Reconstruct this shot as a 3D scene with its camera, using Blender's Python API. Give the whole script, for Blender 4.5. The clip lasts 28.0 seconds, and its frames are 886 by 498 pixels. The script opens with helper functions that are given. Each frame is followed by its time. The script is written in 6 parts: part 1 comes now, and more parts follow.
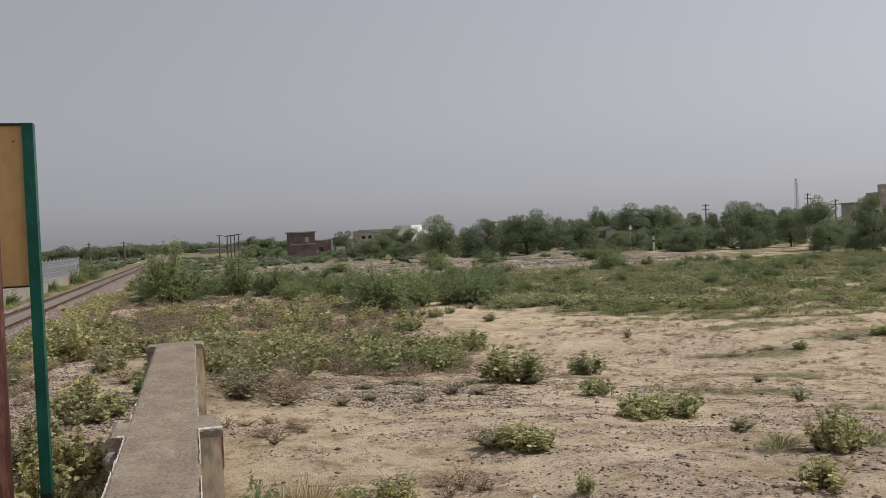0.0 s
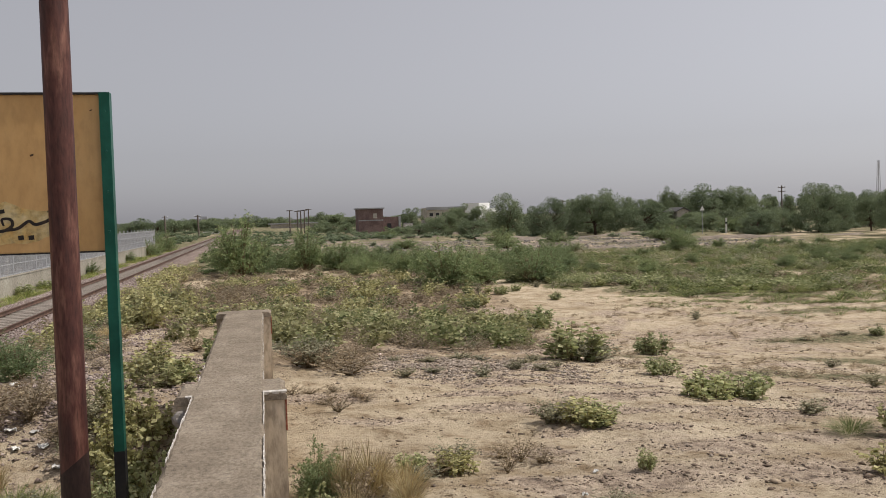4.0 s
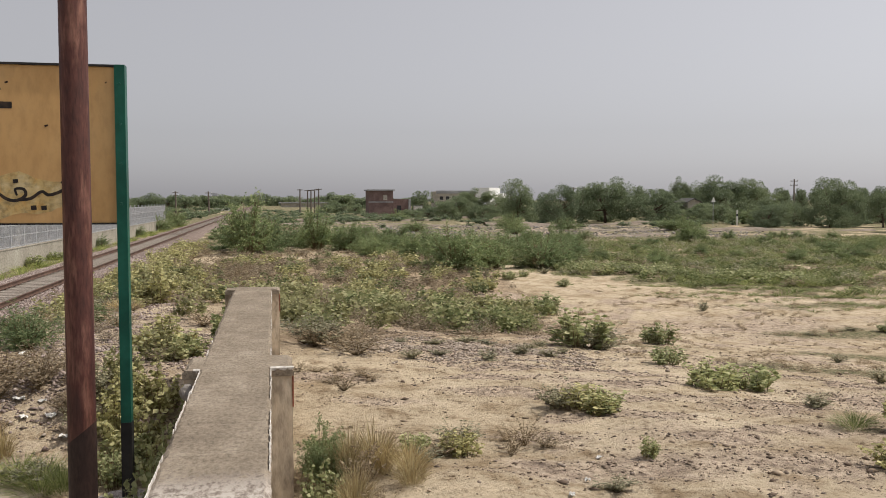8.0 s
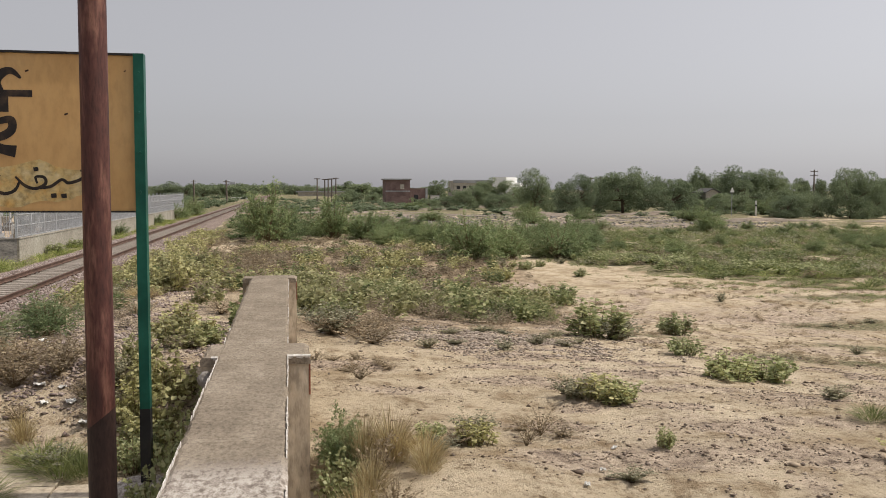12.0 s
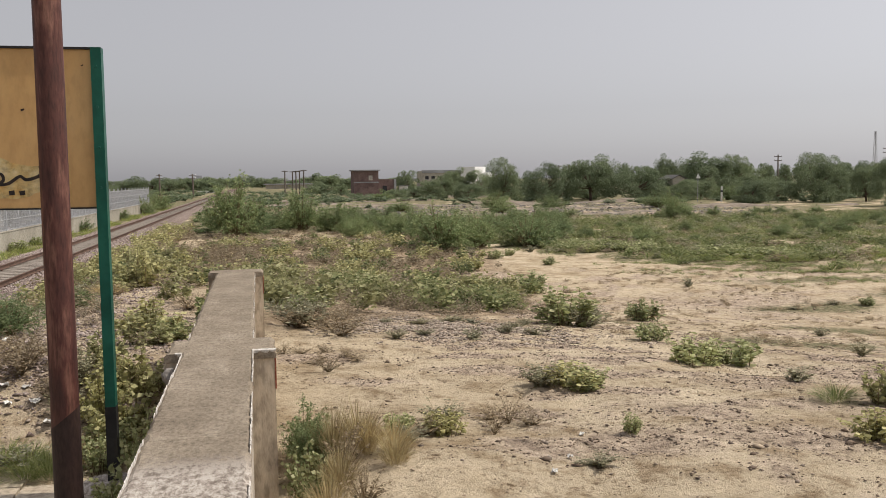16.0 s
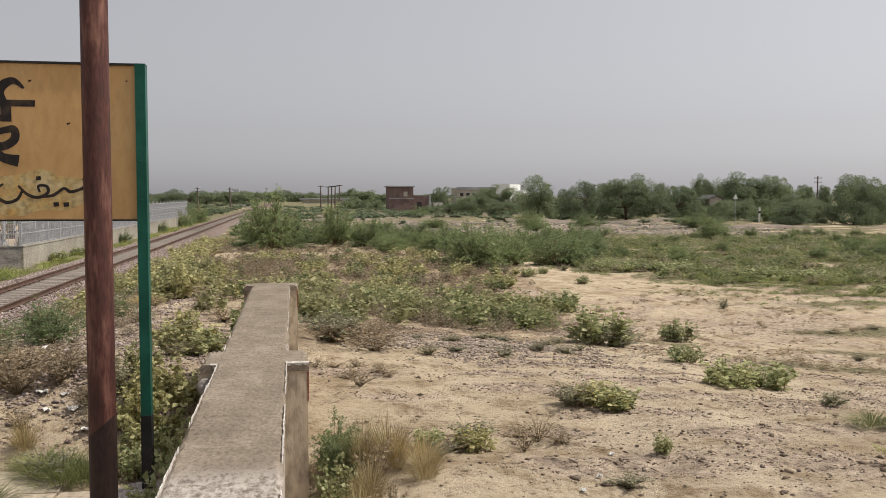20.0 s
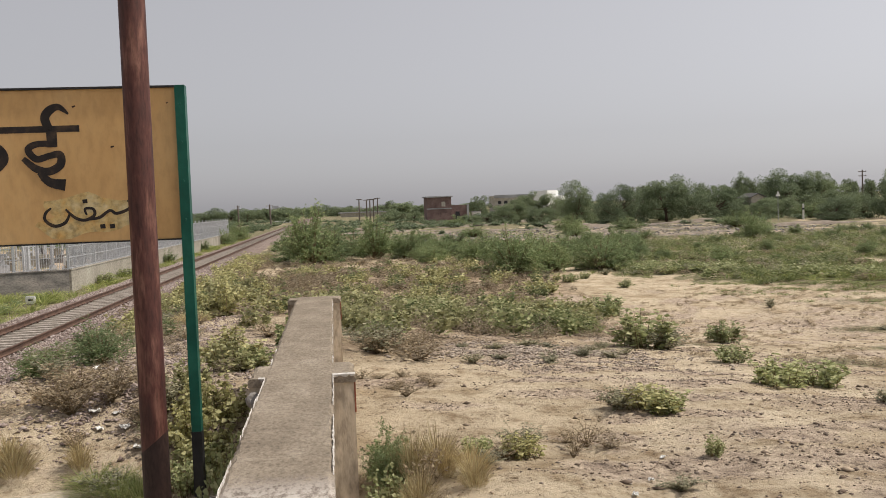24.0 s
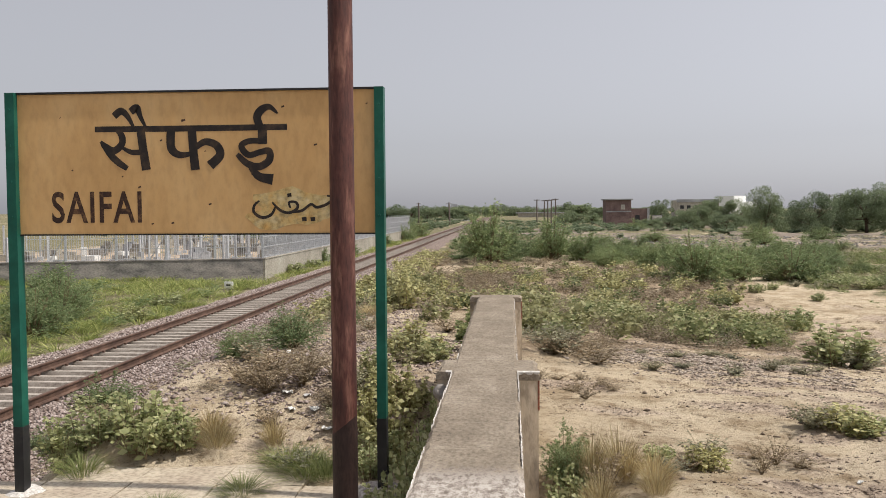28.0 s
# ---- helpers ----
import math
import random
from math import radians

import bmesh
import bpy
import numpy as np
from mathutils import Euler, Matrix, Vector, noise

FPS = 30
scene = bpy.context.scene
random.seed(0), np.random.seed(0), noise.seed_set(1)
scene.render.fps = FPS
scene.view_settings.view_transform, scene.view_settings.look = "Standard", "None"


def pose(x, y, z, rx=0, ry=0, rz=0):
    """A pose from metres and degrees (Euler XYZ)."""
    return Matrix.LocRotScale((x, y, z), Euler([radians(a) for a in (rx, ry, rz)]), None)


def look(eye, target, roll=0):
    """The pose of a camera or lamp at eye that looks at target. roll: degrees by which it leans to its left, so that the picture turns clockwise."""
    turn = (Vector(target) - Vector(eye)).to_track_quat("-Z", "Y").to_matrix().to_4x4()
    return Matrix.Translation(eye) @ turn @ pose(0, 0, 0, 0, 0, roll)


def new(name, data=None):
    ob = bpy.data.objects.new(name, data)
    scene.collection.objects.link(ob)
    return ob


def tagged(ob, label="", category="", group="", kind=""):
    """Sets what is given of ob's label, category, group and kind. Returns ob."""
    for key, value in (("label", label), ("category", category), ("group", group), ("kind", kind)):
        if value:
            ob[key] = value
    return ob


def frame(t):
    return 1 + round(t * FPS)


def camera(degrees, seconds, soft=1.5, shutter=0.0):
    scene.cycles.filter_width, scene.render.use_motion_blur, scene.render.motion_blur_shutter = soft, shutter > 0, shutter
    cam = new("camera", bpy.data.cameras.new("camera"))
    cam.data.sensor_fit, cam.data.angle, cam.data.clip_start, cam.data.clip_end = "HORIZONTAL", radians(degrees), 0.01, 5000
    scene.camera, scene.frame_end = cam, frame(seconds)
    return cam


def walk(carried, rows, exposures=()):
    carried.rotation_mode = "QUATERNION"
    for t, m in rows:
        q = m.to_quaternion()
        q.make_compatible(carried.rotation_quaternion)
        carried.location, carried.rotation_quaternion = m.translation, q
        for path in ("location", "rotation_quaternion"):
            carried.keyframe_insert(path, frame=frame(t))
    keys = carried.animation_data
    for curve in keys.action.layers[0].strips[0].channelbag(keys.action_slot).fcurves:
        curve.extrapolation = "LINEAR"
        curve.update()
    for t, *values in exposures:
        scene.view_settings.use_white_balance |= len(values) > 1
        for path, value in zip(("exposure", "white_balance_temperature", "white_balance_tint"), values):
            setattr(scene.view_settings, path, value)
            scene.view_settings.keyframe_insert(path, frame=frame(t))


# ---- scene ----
cam = camera(53.0, 28.0, soft=0.9)
PATH = [
    (0, (0.062, 0.255, 3.34), (0.607, 2.179, 3.309), -2.6),
    (0.5, (0.071, 0.262, 3.323), (0.567, 2.199, 3.292), -3.0),
    (1, (0.076, 0.258, 3.317), (0.566, 2.197, 3.305), -2.2),
    (1.5, (0.125, 0.574, 3.301), (0.642, 2.506, 3.307), -1.8),
    (2, (0.129, 0.889, 3.284), (0.645, 2.821, 3.277), -1.8),
    (2.5, (0.073, 0.242, 3.309), (0.546, 2.185, 3.292), -1.9),
    (3, (0.08, 0.265, 3.301), (0.597, 2.196, 3.267), -0.8),
    (3.5, (0.083, 0.258, 3.296), (0.502, 2.212, 3.235), -2.4),
    (5.5, (0.085, 0.25, 3.286), (0.459, 2.212, 3.193), -1.0),
    (6, (0.083, 0.25, 3.286), (0.42, 2.22, 3.206), -1.8),
    (6.5, (0.078, 0.232, 3.291), (0.407, 2.203, 3.227), -1.3),
    (7, (0.087, 0.292, 3.266), (0.423, 2.256, 3.101), -0.8),
    (7.5, (0.066, 0.256, 3.276), (0.392, 2.223, 3.122), -0.1),
    (8, (0.074, 0.249, 3.283), (0.45, 2.21, 3.172), -0.0),
    (8.5, (0.084, 0.266, 3.279), (0.478, 2.222, 3.142), -0.2),
    (9, (0.088, 0.253, 3.281), (0.469, 2.212, 3.155), -1.0),
    (9.5, (0.075, 0.256, 3.279), (0.425, 2.221, 3.155), 0.3),
    (10, (0.07, 0.246, 3.282), (0.376, 2.218, 3.153), -0.4),
    (10.5, (0.076, 0.234, 3.285), (0.398, 2.204, 3.156), -0.1),
    (11, (0.073, 0.239, 3.287), (0.37, 2.214, 3.177), -0.7),
    (11.5, (0.07, 0.239, 3.287), (0.407, 2.207, 3.169), 0.5),
    (12, (0.074, 0.245, 3.283), (0.413, 2.212, 3.148), 0.2),
    (12.5, (0.078, 0.252, 3.282), (0.446, 2.214, 3.164), 0.2),
    (13, (0.08, 0.258, 3.283), (0.425, 2.223, 3.144), 0.1),
    (13.5, (0.091, 0.274, 3.278), (0.492, 2.228, 3.13), 0.3),
    (15.5, (0.108, 0.248, 3.285), (0.51, 2.2, 3.129), -0.9),
    (16, (0.106, 0.24, 3.286), (0.511, 2.192, 3.129), -0.7),
    (16.5, (0.101, 0.239, 3.288), (0.493, 2.195, 3.137), -0.7),
    (17, (0.116, 0.191, 3.298), (0.472, 2.154, 3.149), -2.4),
    (17.5, (0.113, 0.202, 3.284), (0.47, 2.162, 3.106), -1.7),
    (18, (0.107, 0.21, 3.285), (0.462, 2.171, 3.12), -0.9),
    (18.5, (0.109, 0.179, 3.286), (0.477, 2.138, 3.127), -0.4),
    (19, (0.098, 0.196, 3.297), (0.456, 2.161, 3.197), -0.2),
    (19.5, (0.095, 0.197, 3.287), (0.457, 2.16, 3.159), 1.0),
    (20, (0.103, 0.189, 3.291), (0.434, 2.157, 3.172), 0.1),
    (20.5, (0.1, 0.179, 3.289), (0.424, 2.149, 3.175), 0.3),
    (21, (0.107, 0.182, 3.287), (0.454, 2.15, 3.187), 0.4),
    (21.5, (0.114, 0.17, 3.297), (0.469, 2.137, 3.223), -0.4),
    (22, (0.095, 0.152, 3.297), (0.376, 2.131, 3.215), -1.6),
    (22.5, (0.103, 0.147, 3.293), (0.338, 2.131, 3.198), -2.4),
    (24.5, (0.083, 0.195, 3.28), (0.333, 2.177, 3.184), -1.9),
    (25, (0.073, 0.193, 3.284), (0.316, 2.177, 3.204), -1.4),
    (25.5, (0.064, 0.167, 3.285), (0.265, 2.156, 3.217), -0.4),
    (26, (0.056, 0.155, 3.281), (0.194, 2.148, 3.187), 0.5),
    (26.5, (0.053, 0.157, 3.281), (0.208, 2.148, 3.176), -0.1),
    (27, (0.049, 0.155, 3.277), (0.189, 2.148, 3.175), 0.3),
    (27.5, (0.035, 0.141, 3.282), (0.006, 2.139, 3.186), -1.1),
    (28, (0.011, 0.115, 3.286), (-0.139, 2.108, 3.199), -0.4),
]
walk(cam, [(t, look(eye, target, roll)) for t, eye, target, roll in PATH],
     exposures=[(0.0, 0.02, 6330, 11), (1.0, 0.07, 6350, 11), (3.5, 0.16, 6400, 11), (6.0, 0.33, 6500, 10), (18.0, 0.36, 6550, 10), (24.5, 0.39, 6550, 10), (28.0, 0.52, 6350, 10)])

# ---- light: hazy morning, sun low on the right ----
SUN_EL, SUN_AZ = radians(56), radians(97)      # azimuth clockwise from +y
world = bpy.data.worlds.new("world")
scene.world = world
world.use_nodes = True
wn = world.node_tree
wn.nodes.clear()
sky = wn.nodes.new("ShaderNodeTexSky")
sky.sky_type, sky.sun_disc = "NISHITA", False
sky.sun_elevation, sky.sun_rotation = SUN_EL, SUN_AZ
sky.air_density, sky.dust_density, sky.ozone_density = 1.0, 1.5, 1.0
grey = wn.nodes.new("ShaderNodeHueSaturation")
grey.inputs["Saturation"].default_value = 0.2
haze = wn.nodes.new("ShaderNodeMix")            # dust in the air evens the sky out
haze.data_type = "RGBA"
haze.inputs["Factor"].default_value = 0.55
haze.inputs[7].default_value = (3.4, 3.32, 3.62, 1)
bg = wn.nodes.new("ShaderNodeBackground")
bg.inputs["Strength"].default_value = 0.104
wo = wn.nodes.new("ShaderNodeOutputWorld")
wn.links.new(sky.outputs[0], grey.inputs["Color"])
wn.links.new(grey.outputs[0], haze.inputs[6])
# dust scatters light forward: the sky brightens evenly towards the sun
way_in = wn.nodes.new("ShaderNodeTexCoord")
toward = wn.nodes.new("ShaderNodeVectorMath")
toward.operation = "DOT_PRODUCT"
toward.inputs[1].default_value = (math.sin(SUN_AZ) * math.cos(SUN_EL), math.cos(SUN_AZ) * math.cos(SUN_EL), math.sin(SUN_EL))
glow = wn.nodes.new("ShaderNodeMath")
glow.operation = "MULTIPLY_ADD"
glow.inputs[1].default_value, glow.inputs[2].default_value = 0.42, 0.92
scaled = wn.nodes.new("ShaderNodeVectorMath")
scaled.operation = "SCALE"
wn.links.new(way_in.outputs["Generated"], toward.inputs[0])
wn.links.new(toward.outputs["Value"], glow.inputs[0])
wn.links.new(haze.outputs[2], scaled.inputs[0])
wn.links.new(glow.outputs[0], scaled.inputs["Scale"])
wn.links.new(scaled.outputs[0], bg.inputs["Color"])
wn.links.new(bg.outputs[0], wo.inputs["Surface"])
sun_data = bpy.data.lights.new("sun", "SUN")
sun_data.energy, sun_data.angle, sun_data.color = 3.0, radians(1.5), (1.0, 0.93, 0.82)
sun = new("sun", sun_data)
sun_way = Vector((math.sin(SUN_AZ) * math.cos(SUN_EL), math.cos(SUN_AZ) * math.cos(SUN_EL), math.sin(SUN_EL)))
sun.matrix_world = look(sun_way * 50, (0, 0, 0))


# ---- materials ----
def nodes_of(name, rough=0.8, metal=0.0, spec=0.3):
    m = bpy.data.materials.new(name)
    m.use_nodes = True
    nt = m.node_tree
    b = nt.nodes["Principled BSDF"]
    b.inputs["Roughness"].default_value, b.inputs["Metallic"].default_value = rough, metal
    b.inputs["Specular IOR Level"].default_value = spec
    return m, nt, b


def coords(nt, stretch=(1, 1, 1)):
    tc = nt.nodes.new("ShaderNodeTexCoord")
    mp = nt.nodes.new("ShaderNodeMapping")
    mp.inputs["Scale"].default_value = stretch
    nt.links.new(tc.outputs["Object"], mp.inputs["Vector"])
    return mp.outputs[0]


def noise_tex(nt, vec, scale, detail=5.0, rough=0.6):
    n = nt.nodes.new("ShaderNodeTexNoise")
    n.inputs["Scale"].default_value, n.inputs["Detail"].default_value = scale, detail
    n.inputs["Roughness"].default_value = rough
    nt.links.new(vec, n.inputs["Vector"])
    return n.outputs["Fac"]


def ramp(nt, fac, stops):
    r = nt.nodes.new("ShaderNodeValToRGB")
    while len(r.color_ramp.elements) < len(stops):
        r.color_ramp.elements.new(0.5)
    for e, (p, c) in zip(r.color_ramp.elements, stops):
        e.position, e.color = p, (*c, 1) if len(c) == 3 else c
    nt.links.new(fac, r.inputs[0])
    return r.outputs[0]


def mix(nt, fac, a, b, how="MIX"):
    m = nt.nodes.new("ShaderNodeMix")
    m.data_type, m.blend_type = "RGBA", how
    for sock, v in ((m.inputs["Factor"], fac), (m.inputs[6], a), (m.inputs[7], b)):
        if isinstance(v, (int, float)):
            sock.default_value = v
        elif isinstance(v, tuple):
            sock.default_value = (*v, 1)
        else:
            nt.links.new(v, sock)
    return m.outputs[2]


def bump(nt, b, height, strength=0.4, distance=0.01):
    n = nt.nodes.new("ShaderNodeBump")
    n.inputs["Strength"].default_value, n.inputs["Distance"].default_value = strength, distance
    nt.links.new(height, n.inputs["Height"])
    nt.links.new(n.outputs[0], b.inputs["Normal"])


def worn(name, base, dark, light, scale=6.0, rough=0.85, metal=0.0, fine=60.0, stretch=(1, 1, 1), relief=0.3, depth=0.006, grain=0.75):
    """Paint, plaster or metal with large stains, fine grain and relief."""
    m, nt, b = nodes_of(name, rough, metal)
    v = coords(nt, stretch)
    big, small = noise_tex(nt, v, scale, 6), noise_tex(nt, v, fine, 4)
    c = ramp(nt, big, [(0.3, dark), (0.5, base), (0.72, light)])
    g = ramp(nt, small, [(0.32, (0.45, 0.44, 0.43)), (0.52, (0.92, 0.92, 0.92)), (0.7, (1.12, 1.12, 1.12))])
    nt.links.new(mix(nt, grain, c, g, "MULTIPLY"), b.inputs["Base Color"])
    bump(nt, b, small, relief, depth)
    return m


def leafy(name, a, b_, c, glow=0.42):
    """Leaves: each one its own shade between three, a little light passing through."""
    m, nt, b = nodes_of(name, 0.6, 0.0, 0.25)
    g = nt.nodes.new("ShaderNodeNewGeometry")
    col = ramp(nt, g.outputs["Random Per Island"], [(0.0, a), (0.55, b_), (1.0, c)])
    o = nt.nodes.new("ShaderNodeObjectInfo")
    shade = ramp(nt, o.outputs["Random"], [(0.0, (0.8, 0.82, 0.8)), (1.0, (1.12, 1.1, 1.0))])
    col = mix(nt, 1.0, col, shade, "MULTIPLY")
    nt.links.new(col, b.inputs["Base Color"])
    t = nt.nodes.new("ShaderNodeBsdfTranslucent")
    nt.links.new(col, t.inputs["Color"])
    mx = nt.nodes.new("ShaderNodeMixShader")
    mx.inputs[0].default_value = glow
    nt.links.new(b.outputs[0], mx.inputs[1])
    nt.links.new(t.outputs[0], mx.inputs[2])
    nt.links.new(mx.outputs[0], nt.nodes["Material Output"].inputs["Surface"])
    return m


def stony(name, a, b_, c, rough=0.9):
    m, nt, b = nodes_of(name, rough, 0.0, 0.2)
    g = nt.nodes.new("ShaderNodeNewGeometry")
    col = ramp(nt, g.outputs["Random Per Island"], [(0.0, a), (0.5, b_), (1.0, c)])
    n = noise_tex(nt, coords(nt), 40, 4)
    nt.links.new(mix(nt, 0.5, col, ramp(nt, n, [(0.3, (0.6, 0.6, 0.6)), (0.7, (1, 1, 1))]), "MULTIPLY"), b.inputs["Base Color"])
    return m




def cap_cement():
    """Brown cement with fine grain, worn pale and speckled toward the platform with a ragged border."""
    m, nt, b = nodes_of("cement_cap", 0.95, 0.0, 0.2)
    v = coords(nt, (1, 0.6, 1))
    big, small, speckle = noise_tex(nt, v, 4, 7, 0.65), noise_tex(nt, v, 58, 9, 0.8), noise_tex(nt, v, 40, 9, 0.8)
    brown = ramp(nt, big, [(0.3, (0.188, 0.153, 0.119)), (0.5, (0.242, 0.2, 0.156)), (0.7, (0.33, 0.28, 0.226))])
    brown = mix(nt, 0.8, brown, ramp(nt, small, [(0.37, (0.46, 0.45, 0.43)), (0.5, (0.96, 0.96, 0.94)), (0.63, (1.3, 1.3, 1.28))]), "MULTIPLY")
    pale = ramp(nt, speckle, [(0.4, (0.16, 0.132, 0.112)), (0.48, (0.31, 0.268, 0.232)), (0.57, (0.50, 0.455, 0.41))])
    tc = nt.nodes.new("ShaderNodeTexCoord")
    xyz = nt.nodes.new("ShaderNodeSeparateXYZ")
    nt.links.new(tc.outputs["Object"], xyz.inputs[0])
    edge = nt.nodes.new("ShaderNodeMath")
    edge.operation = "MULTIPLY_ADD"
    nt.links.new(speckle, edge.inputs[0])
    edge.inputs[1].default_value = 0.9
    nt.links.new(xyz.outputs["Y"], edge.inputs[2])
    wear = nt.nodes.new("ShaderNodeMapRange")
    for k, val in ((1, 3.68), (2, 3.86), (3, 1.0), (4, 0.0)):
        wear.inputs[k].default_value = val
    nt.links.new(edge.outputs[0], wear.inputs[0])
    nt.links.new(mix(nt, wear.outputs[0], brown, pale), b.inputs["Base Color"])
    bump(nt, b, small, 0.7, 0.008)
    return m


M_CAP = cap_cement()
M_PLASTER = worn("cement_plaster", (0.50, 0.44, 0.37), (0.34, 0.29, 0.25), (0.60, 0.54, 0.46), 3.5, 0.92, fine=30, stretch=(1, 1, 0.5), relief=0.4)
M_LIME = worn("lime_edge", (0.62, 0.585, 0.545), (0.44, 0.41, 0.375), (0.74, 0.71, 0.68), 22, 0.95, fine=50)
M_BRICKRED = worn("brick_bare", (0.36, 0.13, 0.08), (0.22, 0.09, 0.06), (0.46, 0.22, 0.15), 8, 0.95)
M_RUST = worn("rusty_iron", (0.10, 0.038, 0.031), (0.055, 0.025, 0.022), (0.27, 0.135, 0.10), 13, 0.55, 0.0, fine=70, stretch=(1, 1, 0.18), relief=0.25)
M_GREEN = worn("green_paint", (0.007, 0.085, 0.06), (0.005, 0.06, 0.042), (0.014, 0.12, 0.085), 4, 0.42, fine=40, relief=0.1, grain=0.15)
M_BLACK = worn("black_paint", (0.018, 0.018, 0.02), (0.01, 0.01, 0.012), (0.05, 0.045, 0.04), 5, 0.5, relief=0.1, grain=0.15)
M_FOOT = worn("dark_brown_foot", (0.035, 0.02, 0.018), (0.024, 0.014, 0.013), (0.055, 0.032, 0.027), 9, 0.6, fine=60, stretch=(1, 1, 0.3), relief=0.15)
M_LETTER = worn("letter_paint", (0.022, 0.017, 0.016), (0.012, 0.01, 0.01), (0.07, 0.045, 0.03), 12, 0.6, relief=0.1, grain=0.15)
M_LETTER_OLD = worn("letter_faded", (0.05, 0.025, 0.018), (0.03, 0.016, 0.012), (0.22, 0.12, 0.06), 16, 0.7, relief=0.1)
M_BOARD = worn("yellow_board", (0.575, 0.36, 0.155), (0.49, 0.295, 0.12), (0.63, 0.42, 0.20), 2.2, 0.55, fine=18, stretch=(1, 1, 0.45), relief=0.05, grain=0.22)
M_PATCH = worn("pale_repaint", (0.56, 0.42, 0.19), (0.62, 0.36, 0.11), (0.64, 0.56, 0.36), 7, 0.7, fine=22, relief=0.05)
M_RAIL = worn("rail_rust", (0.13, 0.078, 0.058), (0.08, 0.047, 0.036), (0.20, 0.125, 0.092), 3, 0.7, 0.2, fine=50)
M_SLEEPER = worn("sleeper_concrete", (0.37, 0.325, 0.28), (0.24, 0.20, 0.17), (0.47, 0.42, 0.37), 4, 0.95, fine=30)
M_STONE = stony("ballast_stone", (0.19, 0.14, 0.122), (0.32, 0.255, 0.228), (0.48, 0.405, 0.372))
M_PEBBLE = stony("pebble", (0.14, 0.108, 0.088), (0.24, 0.19, 0.155), (0.40, 0.335, 0.28))
M_GREYSTONE = stony("grey_gravel", (0.19, 0.15, 0.12), (0.32, 0.262, 0.212), (0.48, 0.41, 0.345))
M_CLOD = stony("earth_clod", (0.11, 0.08, 0.06), (0.22, 0.165, 0.125), (0.46, 0.365, 0.27))
M_RUBBLE = stony("rubble", (0.13, 0.115, 0.105), (0.22, 0.20, 0.185), (0.36, 0.34, 0.32))
M_WALL = worn("block_wall", (0.27, 0.25, 0.23), (0.12, 0.115, 0.11), (0.40, 0.36, 0.32), 1.0, 0.95, fine=9, stretch=(1, 1, 2.2), relief=0.3)
M_STEEL = worn("galvanised_steel", (0.52, 0.53, 0.55), (0.42, 0.43, 0.45), (0.62, 0.63, 0.65), 2, 0.5, 0.3, fine=20, relief=0.1)
M_TARP = worn("dark_roofing", (0.10, 0.095, 0.092), (0.07, 0.066, 0.064), (0.14, 0.132, 0.128), 1.5, 0.9)
M_WHITE = worn("white_paint", (0.78, 0.77, 0.74), (0.62, 0.60, 0.57), (0.84, 0.83, 0.81), 3, 0.8)
# brick red with the haze of distance put in: greyed base colour
M_BRICKHOUSE = worn("hazed_far_brick", (0.20, 0.135, 0.125), (0.15, 0.10, 0.092), (0.26, 0.18, 0.165), 0.8, 0.95, fine=5)
M_BEIGE = worn("beige_render", (0.46, 0.42, 0.36), (0.36, 0.33, 0.29), (0.54, 0.50, 0.44), 0.4, 0.9, fine=4)
M_GREYCON = worn("far_concrete", (0.36, 0.36, 0.37), (0.28, 0.28, 0.29), (0.44, 0.44, 0.45), 0.3, 0.9, fine=3)
M_DARK = worn("dark_opening", (0.035, 0.035, 0.04), (0.02, 0.02, 0.022), (0.05, 0.05, 0.055), 2, 0.4)
M_BARK = worn("bark", (0.14, 0.10, 0.075), (0.08, 0.06, 0.045), (0.2, 0.155, 0.12), 5, 0.95, fine=25)
M_STEM = worn("dry_stem", (0.20, 0.15, 0.085), (0.13, 0.095, 0.055), (0.30, 0.24, 0.14), 8, 0.9)
M_POST = worn("weathered_wood", (0.16, 0.13, 0.11), (0.10, 0.08, 0.07), (0.22, 0.19, 0.16), 2, 0.9)
M_LEAF_WEED = leafy("weed_leaf", (0.12, 0.145, 0.065), (0.235, 0.265, 0.125), (0.43, 0.43, 0.24))
M_LEAF_PALE = leafy("pale_weed_leaf", (0.20, 0.225, 0.105), (0.37, 0.395, 0.20), (0.60, 0.595, 0.37))
M_LEAF_YELLOW = leafy("yellowing_leaf", (0.19, 0.185, 0.09), (0.405, 0.39, 0.195), (0.64, 0.605, 0.36))
M_LEAF_FEATHER = leafy("feathery_leaf", (0.13, 0.185, 0.085), (0.235, 0.295, 0.148), (0.385, 0.43, 0.235), 0.5)
M_LEAF_TREE = leafy("tree_leaf", (0.14, 0.178, 0.107), (0.203, 0.248, 0.152), (0.278, 0.326, 0.205), 0.42)
M_LEAF_DUSTY = leafy("dusty_leaf", (0.18, 0.175, 0.12), (0.32, 0.31, 0.22), (0.48, 0.45, 0.34))
M_GRASS = leafy("grass_blade", (0.12, 0.15, 0.055), (0.215, 0.25, 0.10), (0.38, 0.37, 0.19))
M_FRESH = leafy("fresh_grass", (0.16, 0.20, 0.06), (0.29, 0.33, 0.11), (0.46, 0.46, 0.20))
M_STRAW = leafy("dry_grass", (0.27, 0.20, 0.10), (0.47, 0.37, 0.205), (0.66, 0.57, 0.36))
M_BROWNWEED = leafy("withered_leaf", (0.19, 0.145, 0.105), (0.34, 0.27, 0.195), (0.50, 0.42, 0.31))


